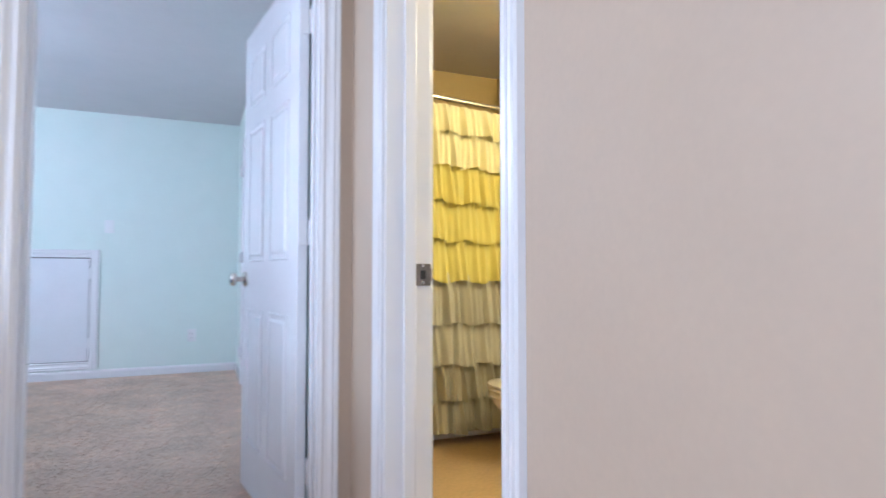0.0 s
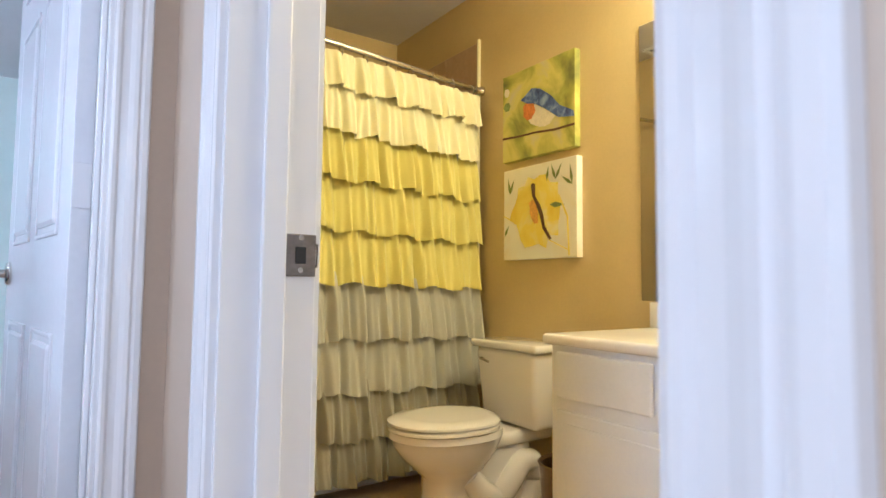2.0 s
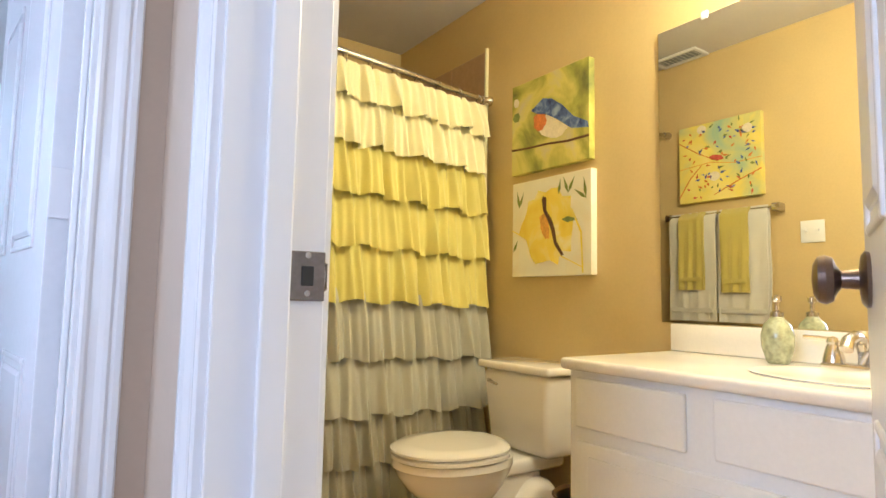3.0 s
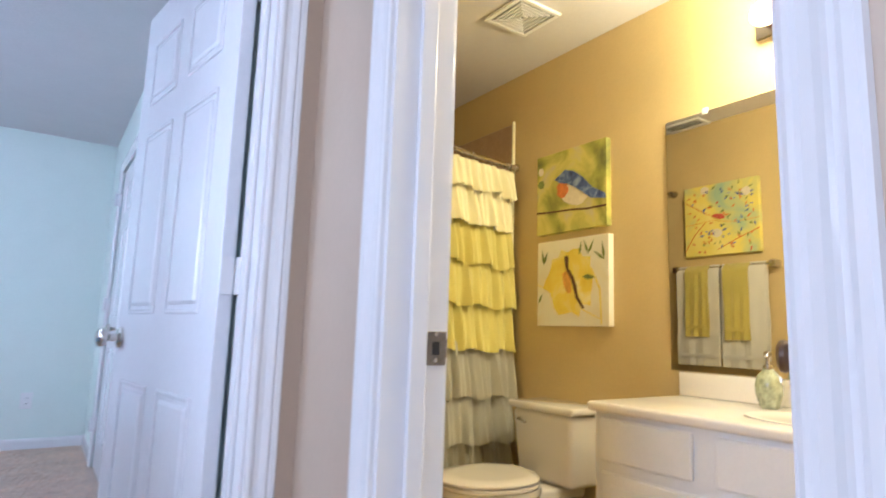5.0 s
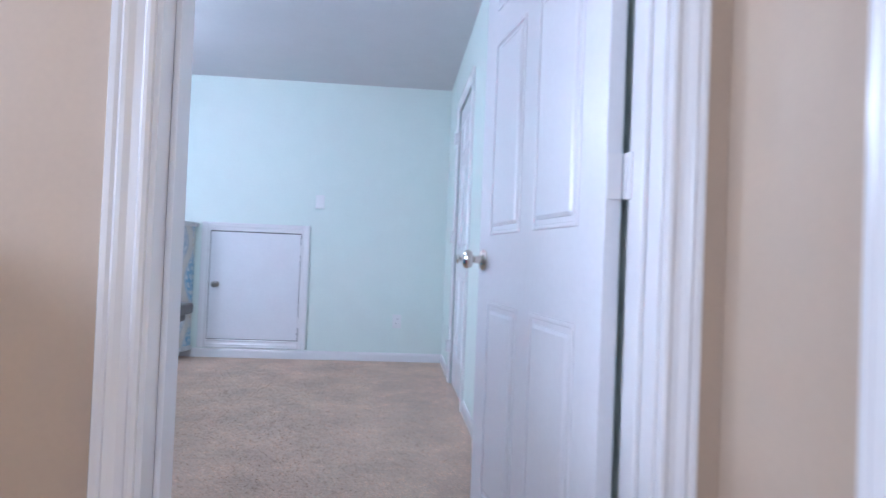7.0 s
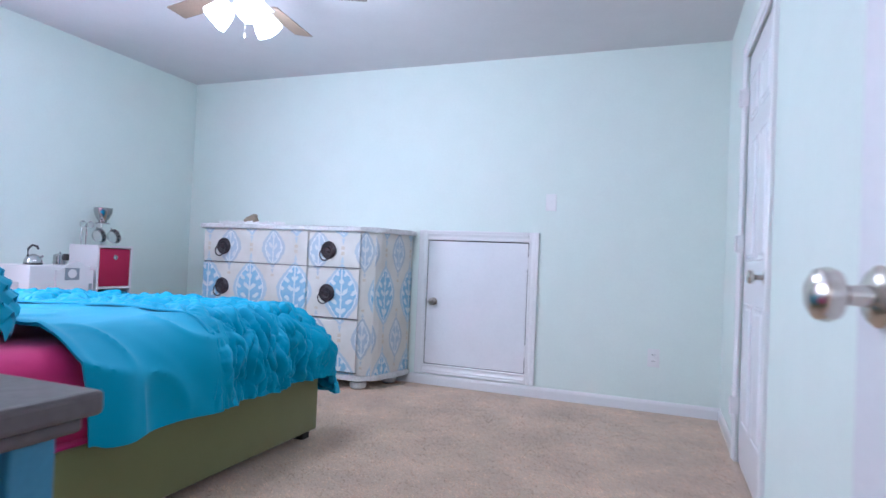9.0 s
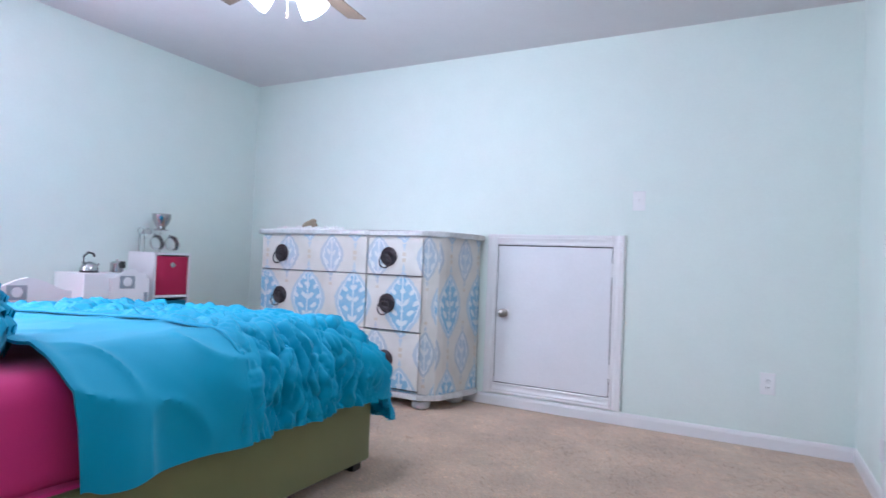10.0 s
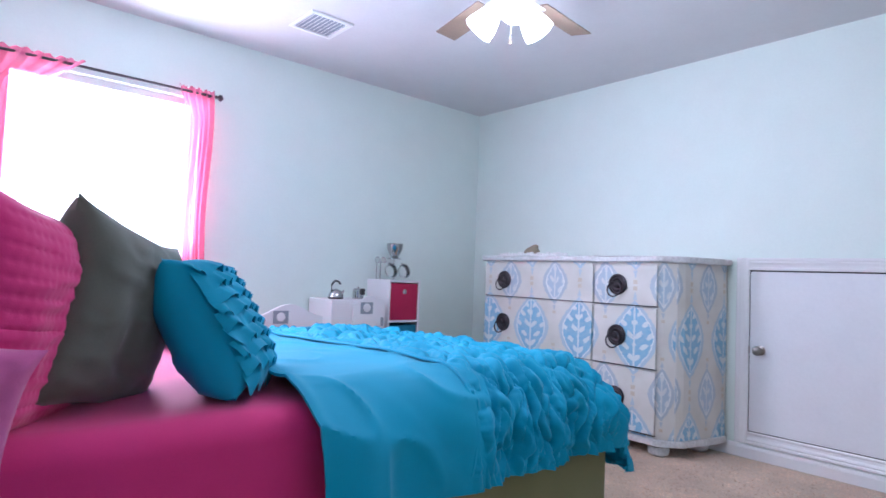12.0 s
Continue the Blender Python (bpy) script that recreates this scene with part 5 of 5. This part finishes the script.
def arch(y0, y1, z0, zside, rise, x0, x1):
    bm = bmesh.new()
    n = 16
    pts = [(y0, z0)] + [(y0 + (y1 - y0) * i / n, zside + rise * (0.5 - 0.5 * math.cos(2 * math.pi * i / n))) for i in range(n + 1)] + [(y1, z0)]
    a = [bm.verts.new((x0, y, z)) for y, z in pts]
    b = [bm.verts.new((x1, y, z)) for y, z in pts]
    k = len(pts)
    for i in range(k):
        bm.faces.new((a[i], a[(i + 1) % k], b[(i + 1) % k], b[i]))
    bm.faces.new(a[::-1]), bm.faces.new(b)
    return bm


part("arched_panel", arch(4.99, 5.25, 0.45, 0.77, 0.06, KF + 0.001, KF + 0.02), M_TOYW, pk, smooth=False)
part("print", B((KF + 0.021, 5.045, 0.705), (KF + 0.023, 5.145, 0.785), 0.0), M_GREYP, pk, "grey printed burner dial", smooth=False)
part("dial", lathe([(0.03, 0), (0.03, 0.003), (0.026, 0.004)], 20, Matrix.Translation((KF + 0.023, 5.095, 0.748)) @ pose(0, 0, 0, 0, 90)), M_TOYW, pk)
part("handle", B((KF + 0.021, 5.215, 0.62), (KF + 0.035, 5.233, 0.68), 0.003), M_GREYP, pk, smooth=False)
cot = thing("toy_cot", "white toy cot with an arched end panel", "toy bed")
part("end_panel", arch(4.28, 4.74, 0.05, 0.70, 0.075, -3.28, -3.255), M_TOYW, cot, smooth=False)
part("side_rail", B((BX0 + 0.02, 4.30, 0.10), (-3.281, 4.33, 0.50), 0.004), M_TOYW, cot, smooth=False)
part("side_rail", B((BX0 + 0.02, 4.69, 0.10), (-3.281, 4.72, 0.50), 0.004), M_TOYW, cot, smooth=False)
part("print", B((-3.2545, 4.40, 0.655), (-3.252, 4.50, 0.735)), M_GREYP, cot, smooth=False)
part("dial", lathe([(0.028, 0), (0.028, 0.003), (0.024, 0.004)], 20, Matrix.Translation((-3.252, 4.45, 0.697)) @ pose(0, 0, 0, 0, 90)), M_TOYW, cot)
for y in (4.31, 4.71):
    part("leg", B((-3.31, y - 0.015, 0.0), (-3.28, y + 0.015, 0.10)), M_TOYW, cot, smooth=False)
cs = thing("cube_shelf", "white cube shelf holding fabric bins", "shelf")
SY0, SY1, SZ, SF = 5.315, 5.605, 0.945, -3.33
part("side", B((BX0 + 0.014, SY0, 0), (SF, SY0 + 0.015, SZ - 0.016), 0.001), M_TOYW, cs, smooth=False)
part("side", B((BX0 + 0.014, SY1 - 0.015, 0), (SF, SY1, SZ - 0.016), 0.001), M_TOYW, cs, smooth=False)
part("top", B((BX0 + 0.014, SY0, SZ - 0.0155), (SF, SY1, SZ), 0.001), M_TOYW, cs, smooth=False)
for z in (0.03, 0.325, 0.635):
    part("shelf_board", B((BX0 + 0.014, SY0 + 0.0155, z), (SF - 0.002, SY1 - 0.0155, z + 0.015), 0.001), M_TOYW, cs, smooth=False)
part("back", B((BX0 + 0.014, SY0 + 0.0155, 0.0), (BX0 + 0.018, SY1 - 0.0155, SZ - 0.016)), M_TOYW, cs, smooth=False)
for z, mm, nm in ((0.651, M_RED, "crimson fabric storage bin in a cube shelf"), (0.341, M_TEAL, "teal fabric storage bin in a cube shelf")):
    fbn = thing("storage_bin", nm, "storage bin", (0, 0, z), 0, "fabric bins in the shelf")
    part("box", B((BX0 + 0.03, SY0 + 0.02, 0.0), (SF - 0.004, SY1 - 0.02, 0.27), 0.006), mm, fbn)
    part("grommet", lathe([(0.018, 0), (0.018, 0.004), (0.010, 0.005), (0.009, 0.001)], 20, Matrix.Translation((SF - 0.004, (SY0 + SY1) / 2, 0.21)) @ pose(0, 0, 0, 0, 90)), M_STEEL, fbn)
ket = thing("toy_kettle", "small shiny toy kettle with a black handle", "toy kettle", (-3.42, 4.93, 0.801))
part("pot", lathe([(0.045, 0), (0.052, 0.006), (0.05, 0.03), (0.036, 0.056), (0.016, 0.066), (0.004, 0.07)], 26), M_STEEL, ket)
part("base", lathe([(0.050, -0.0), (0.054, 0.004), (0.053, 0.012)], 26), M_BLACK, ket)
part("handle", tube([(0, -0.035, 0.055), (0, -0.036, 0.10), (0, -0.01, 0.125), (0, 0.022, 0.118), (0, 0.03, 0.10)], 0.007, 8), M_BLACK, ket)
part("spout", tube([(0, 0.035, 0.03), (0, 0.055, 0.05), (0, 0.062, 0.058)], 0.008, 8), M_STEEL, ket)
pot = thing("toy_pot", "small steel toy pot with a black handle", "toy pot", (-3.45, 5.13, 0.801))
part("pot", lathe([(0.035, 0), (0.04, 0.004), (0.04, 0.06), (0.042, 0.062), (0.037, 0.06), (0.034, 0.01)], 24), M_STEEL, pot)
part("lid", lathe([(0.041, 0.063), (0.03, 0.072), (0.006, 0.076), (0.006, 0.086), (0.002, 0.088)], 24), M_STEEL, pot)
part("handle", B((0.04, -0.012, 0.03), (0.075, 0.012, 0.075), 0.005), M_BLACK, pot)
rack = thing("toy_pan_set", "steel toy pans and colander on a wire rack", "toy pans", (-3.48, 5.46, 0.946))
part("stand", tube([(-0.03, 0.02, 0.0), (-0.03, 0.02, 0.20), (0.0, 0.02, 0.205)], 0.004, 8), M_STEEL, rack)
for y in (-0.06, 0.06):
    pan = part("pan", lathe([(0.045, 0), (0.052, 0.025), (0.056, 0.028), (0.05, 0.026), (0.042, 0.004)], 26, Matrix.Translation((0.03, y, 0.062)) @ pose(0, 0, 0, 0, 78)), M_STEEL, rack)
    part("pan_handle", tube([(0.03, y, 0.062 + 0.05), (0.028, y - 0.01, 0.125)], 0.005, 8), M_BLACK, pan)
part("colander", lathe([(0.025, 0.17), (0.045, 0.20), (0.06, 0.235), (0.062, 0.27), (0.066, 0.272), (0.058, 0.27), (0.04, 0.20)], 28), M_STEEL, rack)
part("colander_base", lathe([(0.05, 0.155), (0.05, 0.16), (0.02, 0.172)], 24), M_STEEL, rack)
for i, y in enumerate((-0.16, -0.125)):
    ladle = part("ladle", tube([(0, y, 0.0), (0, y, 0.13)], 0.004, 8), M_STEEL, rack)
    part("ladle_bowl", lathe([(0.004, 0), (0.022, 0.008), (0.025, 0.018), (0.02, 0.016)], 18, Matrix.Translation((0.01, y - 0.01 + 0.02 * i, 0.14)) @ pose(0, 0, 0, 0, 80)), M_STEEL, ladle)

# carpet pile where the walk passes near
rnd = np.random.RandomState(5)
N = 90000
cx = rnd.uniform(-1.95, 0.72, N)
cy = rnd.uniform(2.40, 6.43, N)
ang, hgt, lean = rnd.uniform(0, 6.28, N), rnd.uniform(0.003, 0.006, N), rnd.uniform(-0.016, 0.016, (N, 2))
wv = 0.0042
vx = np.stack([np.stack([cx - wv * np.cos(ang), cy - wv * np.sin(ang), np.full(N, -0.001)], 1), np.stack([cx + wv * np.cos(ang), cy + wv * np.sin(ang), np.full(N, -0.001)], 1), np.stack([cx + lean[:, 0], cy + lean[:, 1], hgt], 1)], 1).reshape(-1, 3)
pm = bpy.data.meshes.new("carpet_pile")
pm.from_pydata(vx.tolist(), [], np.arange(3 * N).reshape(-1, 3).tolist())
pm.materials.append(M_TUFT)
tagged(new("carpet_pile", pm), "loose beige pile of the bedroom carpet", "carpet", kind="stuff")
